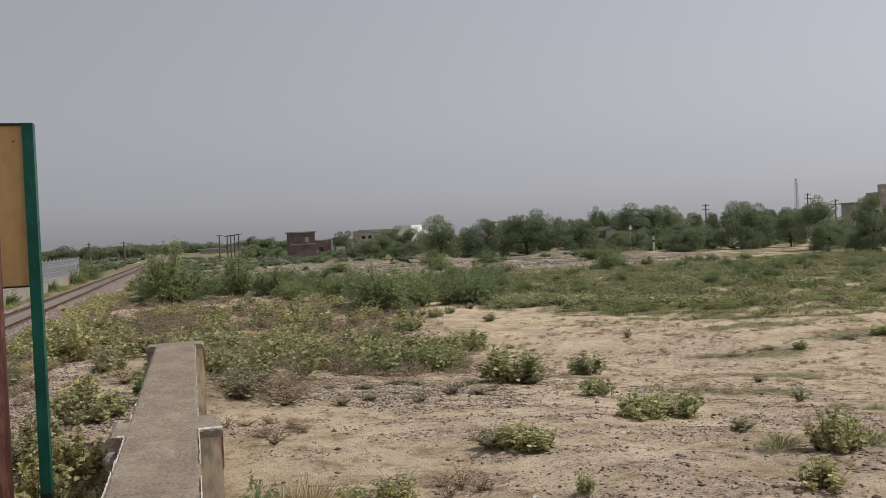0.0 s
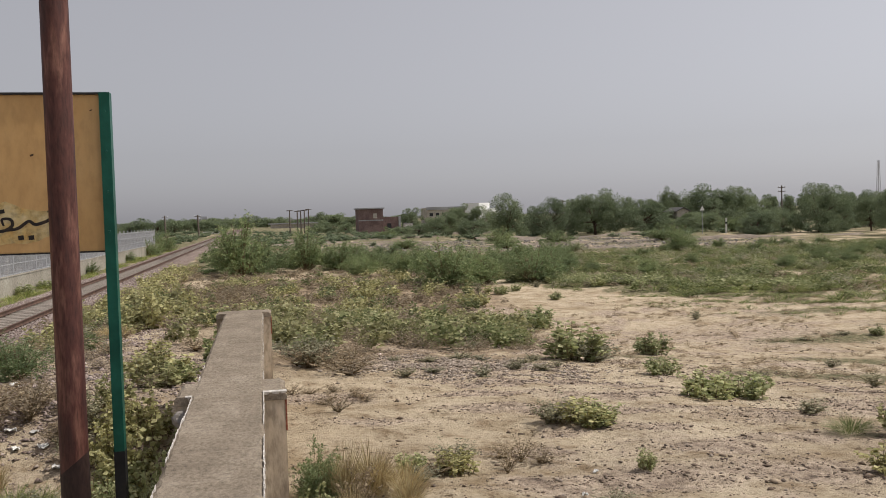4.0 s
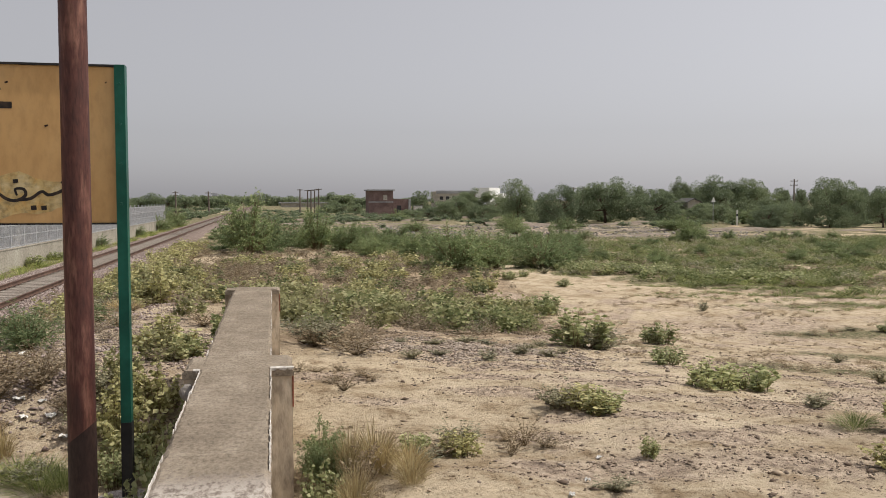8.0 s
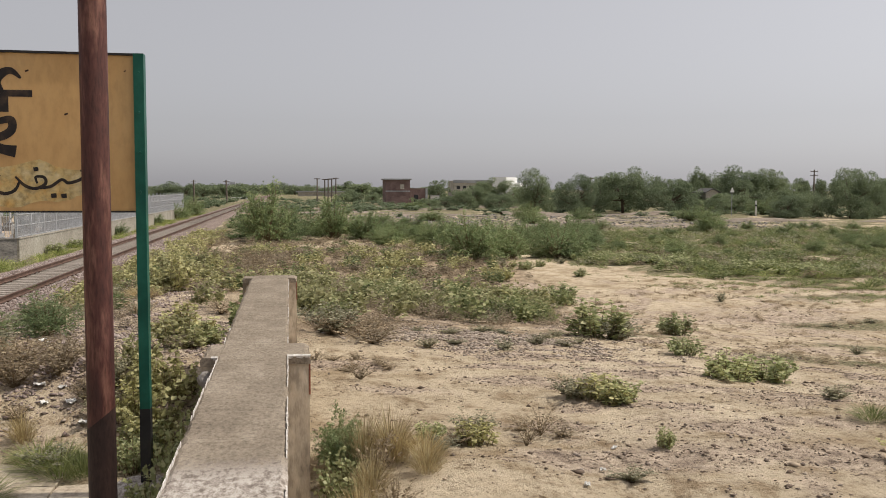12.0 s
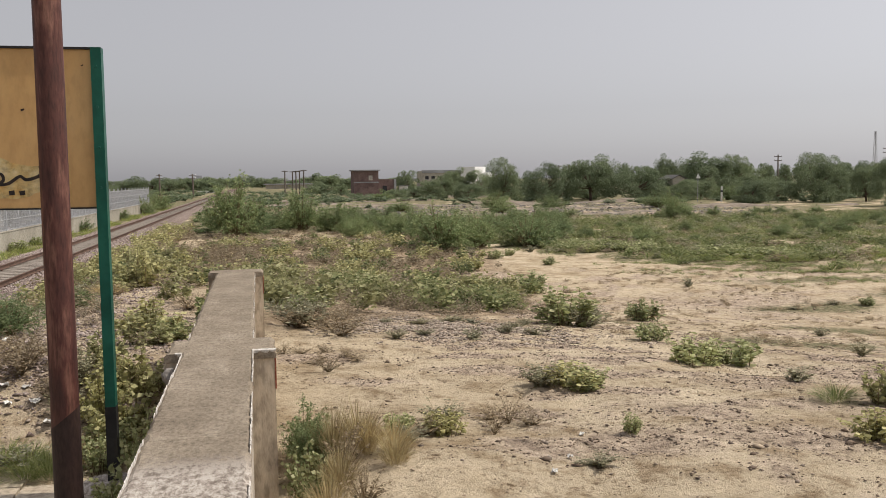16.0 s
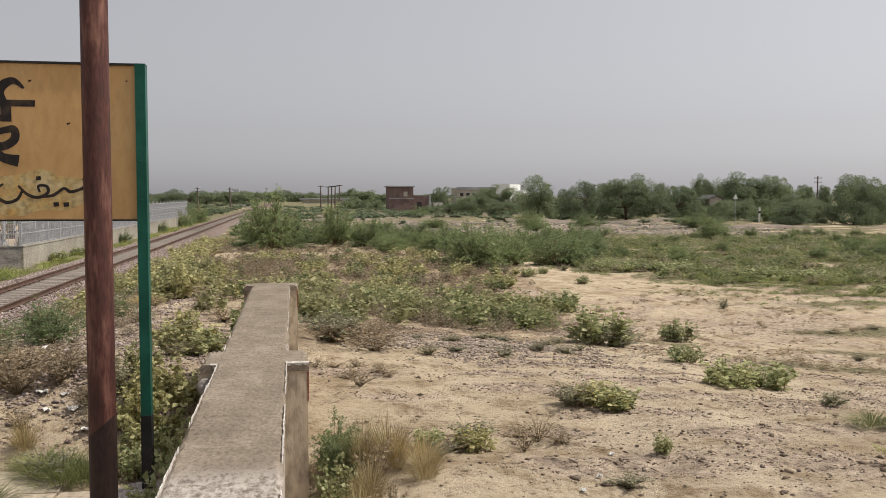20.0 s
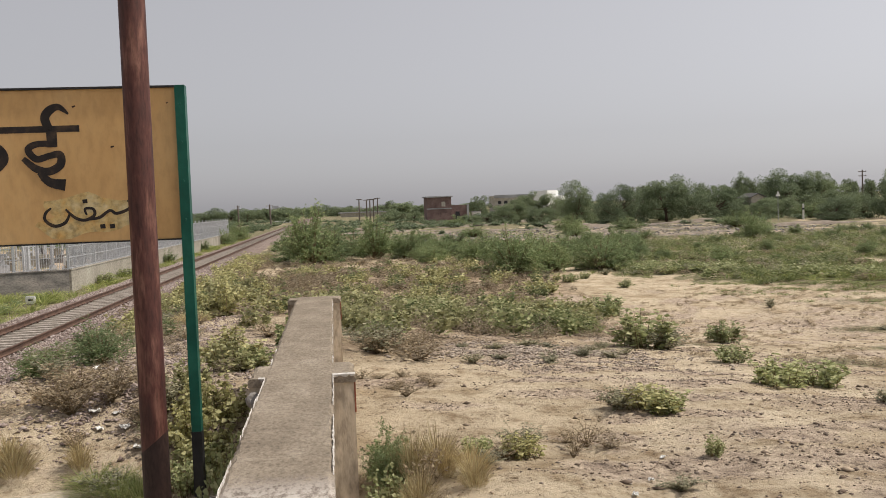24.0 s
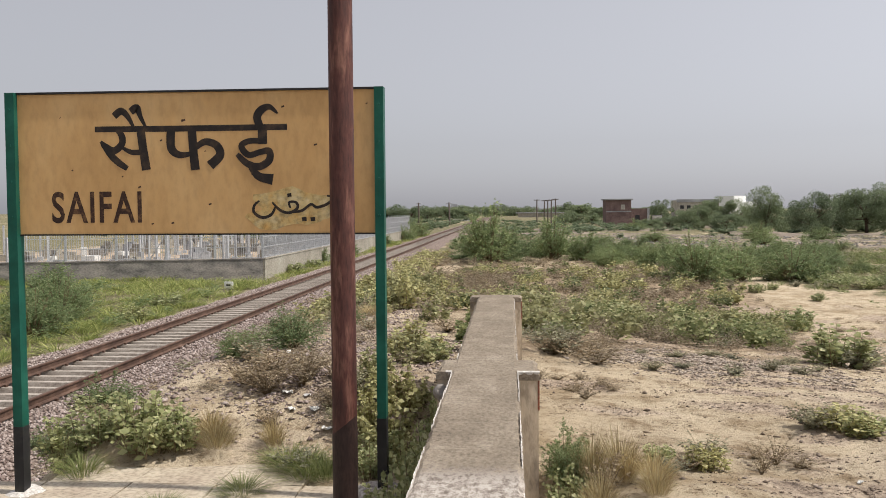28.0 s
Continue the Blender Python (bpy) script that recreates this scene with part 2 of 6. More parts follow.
# ---- builders ----
class Shape:
    """Collects vertices and faces of one mesh."""

    def __init__(self):
        self.v, self.f = [], []

    def add(self, verts, faces):
        n = len(self.v)
        self.v += [tuple(p) for p in verts]
        self.f += [tuple(n + i for i in q) for q in faces]
        return self

    def box(self, x0, x1, y0, y1, z0, z1, soft=0.0):
        if soft <= 0:
            vs = [(x, y, z) for z in (z0, z1) for y in (y0, y1) for x in (x0, x1)]
            return self.add(vs, [(0, 2, 3, 1), (4, 5, 7, 6), (0, 1, 5, 4), (2, 6, 7, 3), (0, 4, 6, 2), (1, 3, 7, 5)])
        bm = bmesh.new()
        bmesh.ops.create_cube(bm, size=1)
        bmesh.ops.scale(bm, vec=(x1 - x0, y1 - y0, z1 - z0), verts=bm.verts)
        bmesh.ops.bevel(bm, geom=bm.edges[:], offset=soft, segments=2, affect="EDGES")
        bm.verts.index_update()
        c = ((x0 + x1) / 2, (y0 + y1) / 2, (z0 + z1) / 2)
        self.add([(v.co.x + c[0], v.co.y + c[1], v.co.z + c[2]) for v in bm.verts], [[v.index for v in f.verts] for f in bm.faces])
        bm.free()
        return self

    def tube(self, path, radii, sides=8, caps=True):
        n0, rings = len(self.v), len(path)
        pts = [Vector(p) for p in path]
        for i, p in enumerate(pts):
            way = (pts[min(i + 1, rings - 1)] - pts[max(i - 1, 0)]).normalized()
            side = way.cross(Vector((0.03, 1, 0.05)) if abs(way.y) < 0.9 else Vector((1, 0, 0))).normalized()
            up = side.cross(way)
            for k in range(sides):
                a = 2 * math.pi * k / sides
                self.v.append(tuple(p + (side * math.cos(a) + up * math.sin(a)) * radii[i]))
        for i in range(rings - 1):
            for k in range(sides):
                a, b = n0 + i * sides + k, n0 + i * sides + (k + 1) % sides
                self.f.append((a, b, b + sides, a + sides))
        if caps:
            self.f.append(tuple(n0 + k for k in range(sides))[::-1])
            self.f.append(tuple(n0 + (rings - 1) * sides + k for k in range(sides)))
        return self

    def mesh(self, name, material, smooth=False):
        me = bpy.data.meshes.new(name)
        me.from_pydata(self.v, [], self.f)
        me.materials.append(material)
        if smooth:
            me.polygons.foreach_set("use_smooth", [True] * len(me.polygons))
        me.update()
        return me


def quads_mesh(name, verts, material, corners=4):
    """A mesh of loose leaves: verts holds corners points for each."""
    verts = np.asarray(verts, dtype=np.float32).reshape(-1, 3)
    n = len(verts) // corners
    me = bpy.data.meshes.new(name)
    me.vertices.add(len(verts))
    me.vertices.foreach_set("co", verts.ravel())
    me.loops.add(len(verts))
    me.loops.foreach_set("vertex_index", np.arange(len(verts), dtype=np.int32))
    me.polygons.add(n)
    me.polygons.foreach_set("loop_start", np.arange(0, len(verts), corners, dtype=np.int32))
    me.materials.append(material)
    me.update(calc_edges=True)
    return me


def part(name, shape, material, parent, label="", smooth=False):
    ob = new(name, shape.mesh(name, material, smooth) if isinstance(shape, Shape) else shape)
    ob.parent = parent
    return tagged(ob, label)


def thing(name, label, category, place=(0, 0, 0), turn=0.0, group="", kind=""):
    ob = new(name)
    ob.matrix_world = pose(*place, 0, 0, turn)
    return tagged(ob, label, category, group, kind)


def smooth_step(a, b, v):
    u = np.clip((v - a) / (b - a), 0, 1)
    return u * u * (3 - 2 * u)


def rough_field(x, y, size, seed):
    """Cheap rolling relief from a few crossing waves."""
    r = np.random.RandomState(seed)
    out = 0.0
    for k in range(7):
        a, w, p = r.uniform(0, 6.28), r.uniform(0.6, 1.7) / size, r.uniform(0, 6.28)
        out = out + np.sin((x * np.cos(a) + y * np.sin(a)) * 6.28 * w + p + 1.3 * np.sin((y * np.cos(a) - x * np.sin(a)) * 3.1 * w + p * 2))
    return out / 7


def ground_z(x, y, fine=True):
    """Height of the ground: a bank at the platform's end, the low field round it, the track to the left."""
    x, y = np.asarray(x, dtype=float), np.asarray(y, dtype=float)
    fall = 1 - smooth_step(6, 40, y + 1.2 * np.maximum(x, 0))
    side = (1 - 0.415 * smooth_step(0.3, 0.5, -x) * (1 - 0.8 * smooth_step(8.3, 11.5, y))) * smooth_step(-6.5, -3.8, x)
    z = -0.35 + 1.95 * fall * side
    if fine:
        far = smooth_step(20, 60, np.hypot(x, y))
        calm = 1 - smooth_step(-14, -11, x) * (1 - smooth_step(-8, -6.5, x))
        slab = 1 - smooth_step(-5.6, -5.1, x) * (1 - smooth_step(-1.2, -0.7, x)) * (1 - smooth_step(8.3, 9.0, y))
        z = z + calm * slab * (0.07 * rough_field(x, y, 3.1, 3) + (0.032 * rough_field(x, y, 0.7, 5) + 0.014 * rough_field(x, y, 0.27, 6)) * (1 - far) + 0.10 * far * rough_field(x, y, 14, 8))
        z = z - 0.2 * np.exp(-(((x - 0.15) / 0.3) ** 2 + ((y - 5.1) / 0.9) ** 2))
        # sand heaped beside the board and by the wall
        z = z + 0.24 * np.exp(-(((x + 3.7) / 1.0) ** 2 + ((y - 9.3) / 0.6) ** 2)) + 0.12 * np.exp(-(((x - 1.1) / 0.6) ** 2 + ((y - 5.05) / 0.4) ** 2))
        z = z + 0.3 * np.exp(-(((x + 1.7) / 1.1) ** 2 + ((y - 10.1) / 0.9) ** 2))
    return z


def height(x, y):
    return float(ground_z(x, y))


# ---- ground: one sheet to the horizon ----
def axis(n, near, far, centre):
    u = np.linspace(-1, 1, n)
    k = math.asinh(far / near)
    return centre + near * np.sinh(k * u)


def cover_masks(x, y):
    """How grassy and how stony the ground is."""
    n1, n2 = rough_field(x, y, 5.0, 11), rough_field(x, y, 1.6, 12)
    green = smooth_step(-0.25, 0.35, 1.3 * n1 + 0.9 * n2 + 1.15 * smooth_step(29.5, 36.5, y + 0.2 * (x - 17) + 5.0 * n2 + 4.0 * n1) * smooth_step(-1.5, 1.5, x + 0.32 * (y - 31.4) - 17.2) - 0.8)
    belt = smooth_step(9.6, 12.0, y - 0.8 * np.maximum(x, 0)) * (1 - smooth_step(44, 54, y + 4 * n2)) * (1 - smooth_step(1.8, 4.2, x - 0.19 * y)) * smooth_step(-7.5, -6, x) * np.maximum(smooth_step(14, 20, y), smooth_step(-0.9, -0.3, x))
    green = green * smooth_step(24, 34, y) * (0.35 + 0.8 * smooth_step(-0.3, 0.3, n2 + 0.4 * n1))
    green = np.maximum(green, 0.85 * (1 - smooth_step(-12.6, -11.4, x)) * smooth_step(-0.6, 0.3, n1 + 0.4) * (1 - smooth_step(44, 48, y + 0.28 * (x + 13)) * (1 - smooth_step(-14, -13.2, x))))
    green = np.maximum(green, 0.9 * smooth_step(108, 130, y) * smooth_step(-14, -13, x) * smooth_step(-0.35, 0.25, rough_field(x * 0.35, y, 9.0, 13)))
    green = np.maximum(green, 0.8 * smooth_step(55, 66, y) * smooth_step(-8.5, -7.4, x) * (1 - smooth_step(6, 12, x)) * smooth_step(-0.4, 0.3, n1 + 0.2))
    stony_ = np.zeros_like(x)
    for cx, cy, rx, ry in ((2.6, 12.2, 1.5, 1.5), (3.6, 8.95, 1.1, 0.36), (4.6, 7.55, 0.8, 0.45), (0.7, 9.0, 0.5, 0.45), (1.1, 7.8, 0.55, 0.22), (1.9, 6.5, 0.5, 0.25), (1.85, 5.4, 0.5, 0.4), (3.5, 6.3, 0.9, 0.4), (3.9, 5.5, 0.8, 0.4), (-1.98, 12.89, 1.48, 5.90), (2.66, 5.49, 1.33, 0.49), (5.78, 6.25, 1.47, 0.60), (6.35, 8.04, 1.09, 1.20), (-7.98, 22.93, 3.95, 3.54), (3.45, 6.54, 0.86, 0.35), (13.51, 23.04, 3.51, 3.06)):
        stony_ = np.maximum(stony_, np.exp(-(((x - cx) / rx) ** 2 + ((y - cy) / ry) ** 2)) * (0.75 + 0.8 * n2))
    stony_ = np.maximum(stony_, smooth_step(8.6, 10, y) * (1 - smooth_step(18, 24, y)) * smooth_step(-7, -6, x) * (1 - smooth_step(-1.8, -0.8, x)) * (0.45 + 0.9 * n2))
    streak = rough_field(x * 0.45, y, 1.5, 14) + 0.6 * rough_field(x, y, 0.6, 16)
    stony_ = np.maximum(stony_, (0.6 * smooth_step(0.05, 0.5, streak) + 0.36 * smooth_step(7, 12, y + 0.4 * x) * smooth_step(-0.45, 0.3, streak)) * smooth_step(1.0, 2.0, x) * (1 - smooth_step(30, 38, y)))
    stony_ = np.maximum(stony_, smooth_step(48, 50, y + 0.28 * (x + 13)) * (1 - smooth_step(110, 130, y)) * (1 - smooth_step(-14.2, -13.6, x)) * (0.75 + 0.8 * n1))
    stony_ = np.maximum(stony_, smooth_step(70, 80, y) * (1 - smooth_step(112, 135, y)) * smooth_step(2, 12, x) * (1 - smooth_step(46, 60, x)) * (0.85 + 0.5 * n1))
    for cx, cy, rx, ry in ((14.9, 21.7, 2.2, 1.0), (20.5, 23.5, 2.6, 1.2), (19.0, 27.5, 3.0, 0.8), (8.1, 12.5, 1.6, 0.8), (6.6, 16.0, 1.2, 0.8), (12.0, 17.0, 1.6, 0.9)):
        green = np.maximum(green, 0.85 * np.exp(-(((x - cx) / rx) ** 2 + ((y - cy) / ry) ** 2)) * (1 + 0.6 * n2))
    green = np.maximum(green, 0.8 * smooth_step(104, 120, y) * (1 - smooth_step(-15, -14, x)) * smooth_step(-0.5, 0.1, n1 + 0.2))
    green = np.maximum(green, 0.8 * (1 - smooth_step(-46, -42, x)) * smooth_step(-0.5, 0.1, n1 + 0.2))
    green = np.maximum(green, 0.8 * smooth_step(135, 150, y) * smooth_step(-14, -13, x) * smooth_step(-0.5, 0.0, rough_field(x * 0.2, y, 14.0, 15)))
    bare = np.maximum.reduce([np.exp(-(((x - cx) / rx) ** 2 + ((y - cy) / ry) ** 2)) for cx, cy, rx, ry in ((-1.7, 12.0, 1.3, 1.0), (-4.1, 10.7, 0.8, 0.5), (-3.0, 9.4, 0.8, 0.4), (-2.6, 23.0, 2.4, 3.6))])
    belt, stony_ = belt * (1 - bare), stony_ * (1 - bare)
    return green, np.clip(stony_, 0, 1), belt * smooth_step(-0.5, 0.3, n2 + 0.2)


def build_ground():
    n = 460
    xs, ys = axis(n, 2.2, 3600, 1.5), axis(n, 2.2, 3600, 9.0)
    X, Y = np.meshgrid(xs, ys)
    Z = ground_z(X, Y)
    me = bpy.data.meshes.new("ground")
    co = np.stack([X, Y, Z], -1).reshape(-1, 3)
    i = np.arange(n * n).reshape(n, n)
    q = np.stack([i[:-1, :-1], i[:-1, 1:], i[1:, 1:], i[1:, :-1]], -1).reshape(-1, 4)
    me.vertices.add(len(co))
    me.vertices.foreach_set("co", co.astype(np.float32).ravel())
    me.loops.add(q.size)
    me.loops.foreach_set("vertex_index", q.astype(np.int32).ravel())
    me.polygons.add(len(q))
    me.polygons.foreach_set("loop_start", np.arange(0, q.size, 4, dtype=np.int32))
    me.polygons.foreach_set("use_smooth", np.ones(len(q), dtype=bool))
    me.update(calc_edges=True)
    green, stony_, litter = cover_masks(X, Y)
    for name, val in (("grassy", green), ("stony", stony_), ("litter", litter)):
        a = me.attributes.new(name, "FLOAT", "POINT")
        a.data.foreach_set("value", val.astype(np.float32).ravel())
    m, nt, b = nodes_of("sandy_soil", 0.97, 0.0, 0.1)
    v = coords(nt)
    big, mid, fine = noise_tex(nt, v, 0.35, 6), noise_tex(nt, v, 2.6, 8, 0.72), noise_tex(nt, v, 26, 6, 0.75)
    low, crust = noise_tex(nt, v, 0.9, 8, 0.7), noise_tex(nt, v, 6.0, 9, 0.8)
    sand = ramp(nt, big, [(0.3, (0.408, 0.332, 0.234)), (0.5, (0.494, 0.412, 0.30)), (0.7, (0.57, 0.487, 0.371))])
    sand = mix(nt, 0.9, sand, ramp(nt, low, [(0.38, (0.72, 0.67, 0.60)), (0.48, (0.97, 0.96, 0.95)), (0.6, (1.08, 1.08, 1.08))]), "MULTIPLY")
    sand = mix(nt, 0.85, sand, ramp(nt, mid, [(0.38, (0.56, 0.50, 0.44)), (0.46, (0.93, 0.92, 0.9)), (0.6, (1.1, 1.1, 1.1))]), "MULTIPLY")
    sand = mix(nt, 0.9, sand, ramp(nt, crust, [(0.36, (0.30, 0.25, 0.21)), (0.40, (0.74, 0.70, 0.66)), (0.44, (1, 1, 1)), (0.6, (1.12, 1.12, 1.12))]), "MULTIPLY")
    speck = ramp(nt, fine, [(0.37, (0.34, 0.30, 0.27)), (0.45, (0.97, 0.97, 0.97)), (0.75, (1.12, 1.1, 1.06))])
    sand = mix(nt, 0.65, sand, speck, "MULTIPLY")
    gravel = mix(nt, 0.9, ramp(nt, crust, [(0.36, (0.15, 0.115, 0.095)), (0.46, (0.36, 0.285, 0.22)), (0.6, (0.58, 0.475, 0.37))]), speck, "MULTIPLY")
    turf = ramp(nt, crust, [(0.38, (0.075, 0.075, 0.042)), (0.48, (0.15, 0.142, 0.078)), (0.55, (0.24, 0.205, 0.125)), (0.63, (0.40, 0.33, 0.23))])
    dead = mix(nt, 0.8, ramp(nt, mid, [(0.36, (0.17, 0.125, 0.085)), (0.5, (0.29, 0.22, 0.15)), (0.62, (0.50, 0.40, 0.285))]), speck, "MULTIPLY")
    at = []
    for name, lo, hi in (("stony", 0.25, 0.7), ("grassy", 0.22, 0.6), ("litter", 0.2, 0.6)):
        a = nt.nodes.new("ShaderNodeAttribute")
        a.attribute_name = name
        add = nt.nodes.new("ShaderNodeMath")
        add.operation = "MULTIPLY_ADD"
        nt.links.new(mid, add.inputs[0])
        add.inputs[1].default_value, add.inputs[2].default_value = 1.7, -0.85
        s = nt.nodes.new("ShaderNodeMath")
        nt.links.new(add.outputs[0], s.inputs[0])
        nt.links.new(a.outputs["Fac"], s.inputs[1])
        at.append(ramp(nt, s.outputs[0], [(lo, (0, 0, 0)), (hi, (1, 1, 1))]))
    col = mix(nt, at[1], mix(nt, at[0], mix(nt, at[2], sand, dead), gravel), turf)
    nt.links.new(col, b.inputs["Base Color"])
    h = nt.nodes.new("ShaderNodeMath")
    nt.links.new(crust, h.inputs[0])
    nt.links.new(fine, h.inputs[1])
    bump(nt, b, h.outputs[0], 0.8, 0.05)
    me.materials.append(m)
    return tagged(new("ground", me), "dry sandy ground with gravel patches and thin grass", "ground", kind="structure")


build_ground()


# ---- parapet wall along the platform's end ----
def chipped_slab(x0, x1, y0, y1, z0, z1, seed, step=0.09, chip=0.012):
    """A cement slab with slightly broken edges."""
    r, s = random.Random(seed), Shape()
    n = max(2, int((y1 - y0) / step))
    rows = []
    for i in range(n + 1):
        y = y0 + (y1 - y0) * i / n
        a, b = x0 + r.uniform(0, chip), x1 - r.uniform(0, chip)
        t = r.uniform(-0.003, 0.003)
        rows.append([(a, y, z0), (a - 0.002, y, z1 - 0.012 - r.uniform(0, chip)), (a + 0.014 + r.uniform(0, chip), y, z1 + t),
                     (b - 0.014 - r.uniform(0, chip), y, z1 + t), (b + 0.002, y, z1 - 0.012 - r.uniform(0, chip)), (b, y, z0)])
    for row in rows:
        s.v += row
    for i in range(n):
        for k in range(6):
            a, b = i * 6 + k, i * 6 + (k + 1) % 6
            s.f.append((a, a + 6, b + 6, b))
    s.f.append(tuple(range(6)))
    s.f.append(tuple(n * 6 + k for k in range(6))[::-1])
    return s


def lime_line(x, y0, y1, z, seed, share=0.6, thick=1.0):
    """A ragged run of pale mortar along an edge: blobs of uneven width that wander and break off."""
    r, s = random.Random(seed), Shape()
    y = y0
    while y < y1:
        l = r.uniform(0.018, 0.06)
        w = r.uniform(0.003, 0.008) * thick
        if r.random() < share and noise.noise(Vector((y * 1.7, seed, 0))) > -0.32:
            c = x + r.uniform(-0.002, 0.002)
            t = r.uniform(0.001, 0.005)
            s.add([(c - w, y, z - 0.014), (c + w, y, z - 0.016), (c + w * r.uniform(0.4, 1.1), y + l, z - 0.016), (c - w * r.uniform(0.4, 1.1), y + l, z - 0.014),
                   (c - w * 0.5, y + 0.004, z + t), (c + w * 0.5, y + 0.006, z + t * 0.8), (c + w * 0.4, y + l - 0.004, z + t * 0.8), (c - w * 0.5, y + l - 0.006, z + t)],
                  [(4, 5, 6, 7), (0, 1, 5, 4), (1, 2, 6, 5), (2, 3, 7, 6), (3, 0, 4, 7)])
        y += l * r.uniform(0.75, 1.0)
    return s


M_PIER = worn("stained_concrete", (0.52, 0.435, 0.335), (0.30, 0.245, 0.19), (0.62, 0.54, 0.435), 6, 0.95, fine=28, stretch=(1, 1, 0.35), relief=0.5)


def build_wall():
    w = thing("parapet_wall", "low plastered parapet wall with a weathered cement cap and square piers", "wall", kind="structure")
    top = 2.332
    part("wall_body", Shape().box(-0.325, 0.042, -1.8, 9.9, 0.4, top - 0.045), M_PLASTER, w, "sandy plastered wall face", False)
    part("cap", chipped_slab(-0.344, 0.0615, -1.8, 10.1, top - 0.05, top, 3, 0.04, 0.009), M_CAP, w)
    for y0, y1, xr, s in ((5.35, 5.755, 0.186, 4), (9.82, 10.14, 0.146, 5)):
        p = part("pier", Shape().box(-0.426, xr - 0.008, y0 + 0.016, y1 - 0.016, 0.4, top - 0.03, 0.01), M_PIER, w, "bare stained concrete pier")
        part("pier_cap", chipped_slab(-0.435, xr, y0, y1, top - 0.055, top - 0.0035, s, 0.05, 0.018), M_CAP, p)
        part("bare_brick", Shape().box(xr - 0.011, xr - 0.002, y0 + 0.02, y0 + 0.05, top - 0.24, top - 0.05, 0.003), M_BRICKRED, p, "bare red brick where plaster fell off")
    part("mortar_line", lime_line(0.056, 0.5, 5.35, top, 7, 1.0, 0.6), M_LIME, w, "ragged white mortar line")
    part("mortar_line", lime_line(0.055, 5.76, 9.8, top, 8, 0.35, 0.5), M_LIME, w)
    part("mortar_line", lime_line(-0.336, 2.0, 4.75, top, 11, 1.0, 0.4), M_LIME, w)
    part("mortar_line", lime_line(-0.332, 4.75, 5.34, top, 9, 0.8, 0.7), M_LIME, w)
    part("mortar_line", lime_line(-0.333, 5.76, 6.5, top, 10, 0.5, 0.7), M_LIME, w)
    r = random.Random(4)
    for x0, x1 in ((-0.372, -0.335), (0.052, 0.184)):
        s = Shape()
        n = 14
        for k in range(n + 1):
            x = x0 + (x1 - x0) * k / n
            d = r.uniform(0.006, 0.022)
            s.v += [(x, 5.352, top + 0.003), (x, 5.343, top - 0.004), (x, 5.345, top - d), (x, 5.352, top - d - 0.003)]
        for k in range(n):
            for q in range(3):
                a = k * 4 + q
                s.f.append((a, a + 1, a + 5, a + 4))
        part("mortar_line", s, M_LIME, w)
    # dark stone stuck in the corner of the pier
    blob = bmesh.new()
    bmesh.ops.create_icosphere(blob, subdivisions=3, radius=0.05)
    for v in blob.verts:
        v.co *= 1 + 0.3 * noise.noise(v.co * 22) + 0.15 * noise.noise(v.co * 60)
    me = bpy.data.meshes.new("dark_stone")
    blob.to_mesh(me)
    blob.free()
    me.materials.append(M_RUBBLE)
    st = part("dark_stone", me, M_PEBBLE, w, "dark stone set in the pier's broken corner")
    st.location = (-0.395, 5.34, top - 0.13)


build_wall()


# ---- station name board ----
def stroke(points, widths, y, deep=0.003):
    """A painted stroke: a smooth band through points (x, z), with a width at each."""
    pts = [Vector((a, 0, b)) for a, b in points]
    line, wid = [], []
    n = len(pts)
    for i in range(n - 1):
        p0, p1, p2, p3 = pts[max(i - 1, 0)], pts[i], pts[i + 1], pts[min(i + 2, n - 1)]
        for k in range(6):
            t = k / 6
            line.append(0.5 * (2 * p1 + (p2 - p0) * t + (2 * p0 - 5 * p1 + 4 * p2 - p3) * t * t + (3 * p1 - p0 - 3 * p2 + p3) * t ** 3))
            wid.append(widths[i] + (widths[i + 1] - widths[i]) * t)
    line.append(pts[-1])
    wid.append(widths[-1])
    s = Shape()
    for i, p in enumerate(line):
        way = (line[min(i + 1, len(line) - 1)] - line[max(i - 1, 0)]).normalized()
        side = Vector((-way.z, 0, way.x)) * wid[i] / 2
        for yy in (y, y - deep):
            for q in (p + side, p - side):
                s.v.append((q.x, yy, q.z))
    for i in range(len(line) - 1):
        a, b = i * 4, i * 4 + 4
        s.f += [(a + 2, a + 3, b + 3, b + 2), (a, a + 2, b + 2, b), (a + 3, a + 1, b + 1, b + 3)]
    s.f += [(0, 1, 3, 2), (len(line) * 4 - 4, len(line) * 4 - 2, len(line) * 4 - 1, len(line) * 4 - 3)]
    return s


BOARD_Y = 7.6


def channel(x0, x1, y0, y1, t, z0, z1):
    """An upright steel channel, open at the back."""
    ring = [(x0, y0), (x1, y0), (x1, y1), (x1 - t, y1), (x1 - t, y0 + t), (x0 + t, y0 + t), (x0 + t, y1), (x0, y1)]
    s = Shape()
    s.v = [(x, y, z) for z in (z0, z1) for x, y in ring]
    s.f = [(k, (k + 1) % 8, 8 + (k + 1) % 8, 8 + k) for k in range(8)]
    s.f += [q for o in (0, 8) for q in ((o, o + 1, o + 4, o + 5), (o + 1, o + 2, o + 3, o + 4), (o, o + 5, o + 6, o + 7))]
    return s



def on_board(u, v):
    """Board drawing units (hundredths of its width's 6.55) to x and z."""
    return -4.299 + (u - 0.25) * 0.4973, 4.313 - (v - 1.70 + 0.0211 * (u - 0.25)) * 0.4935


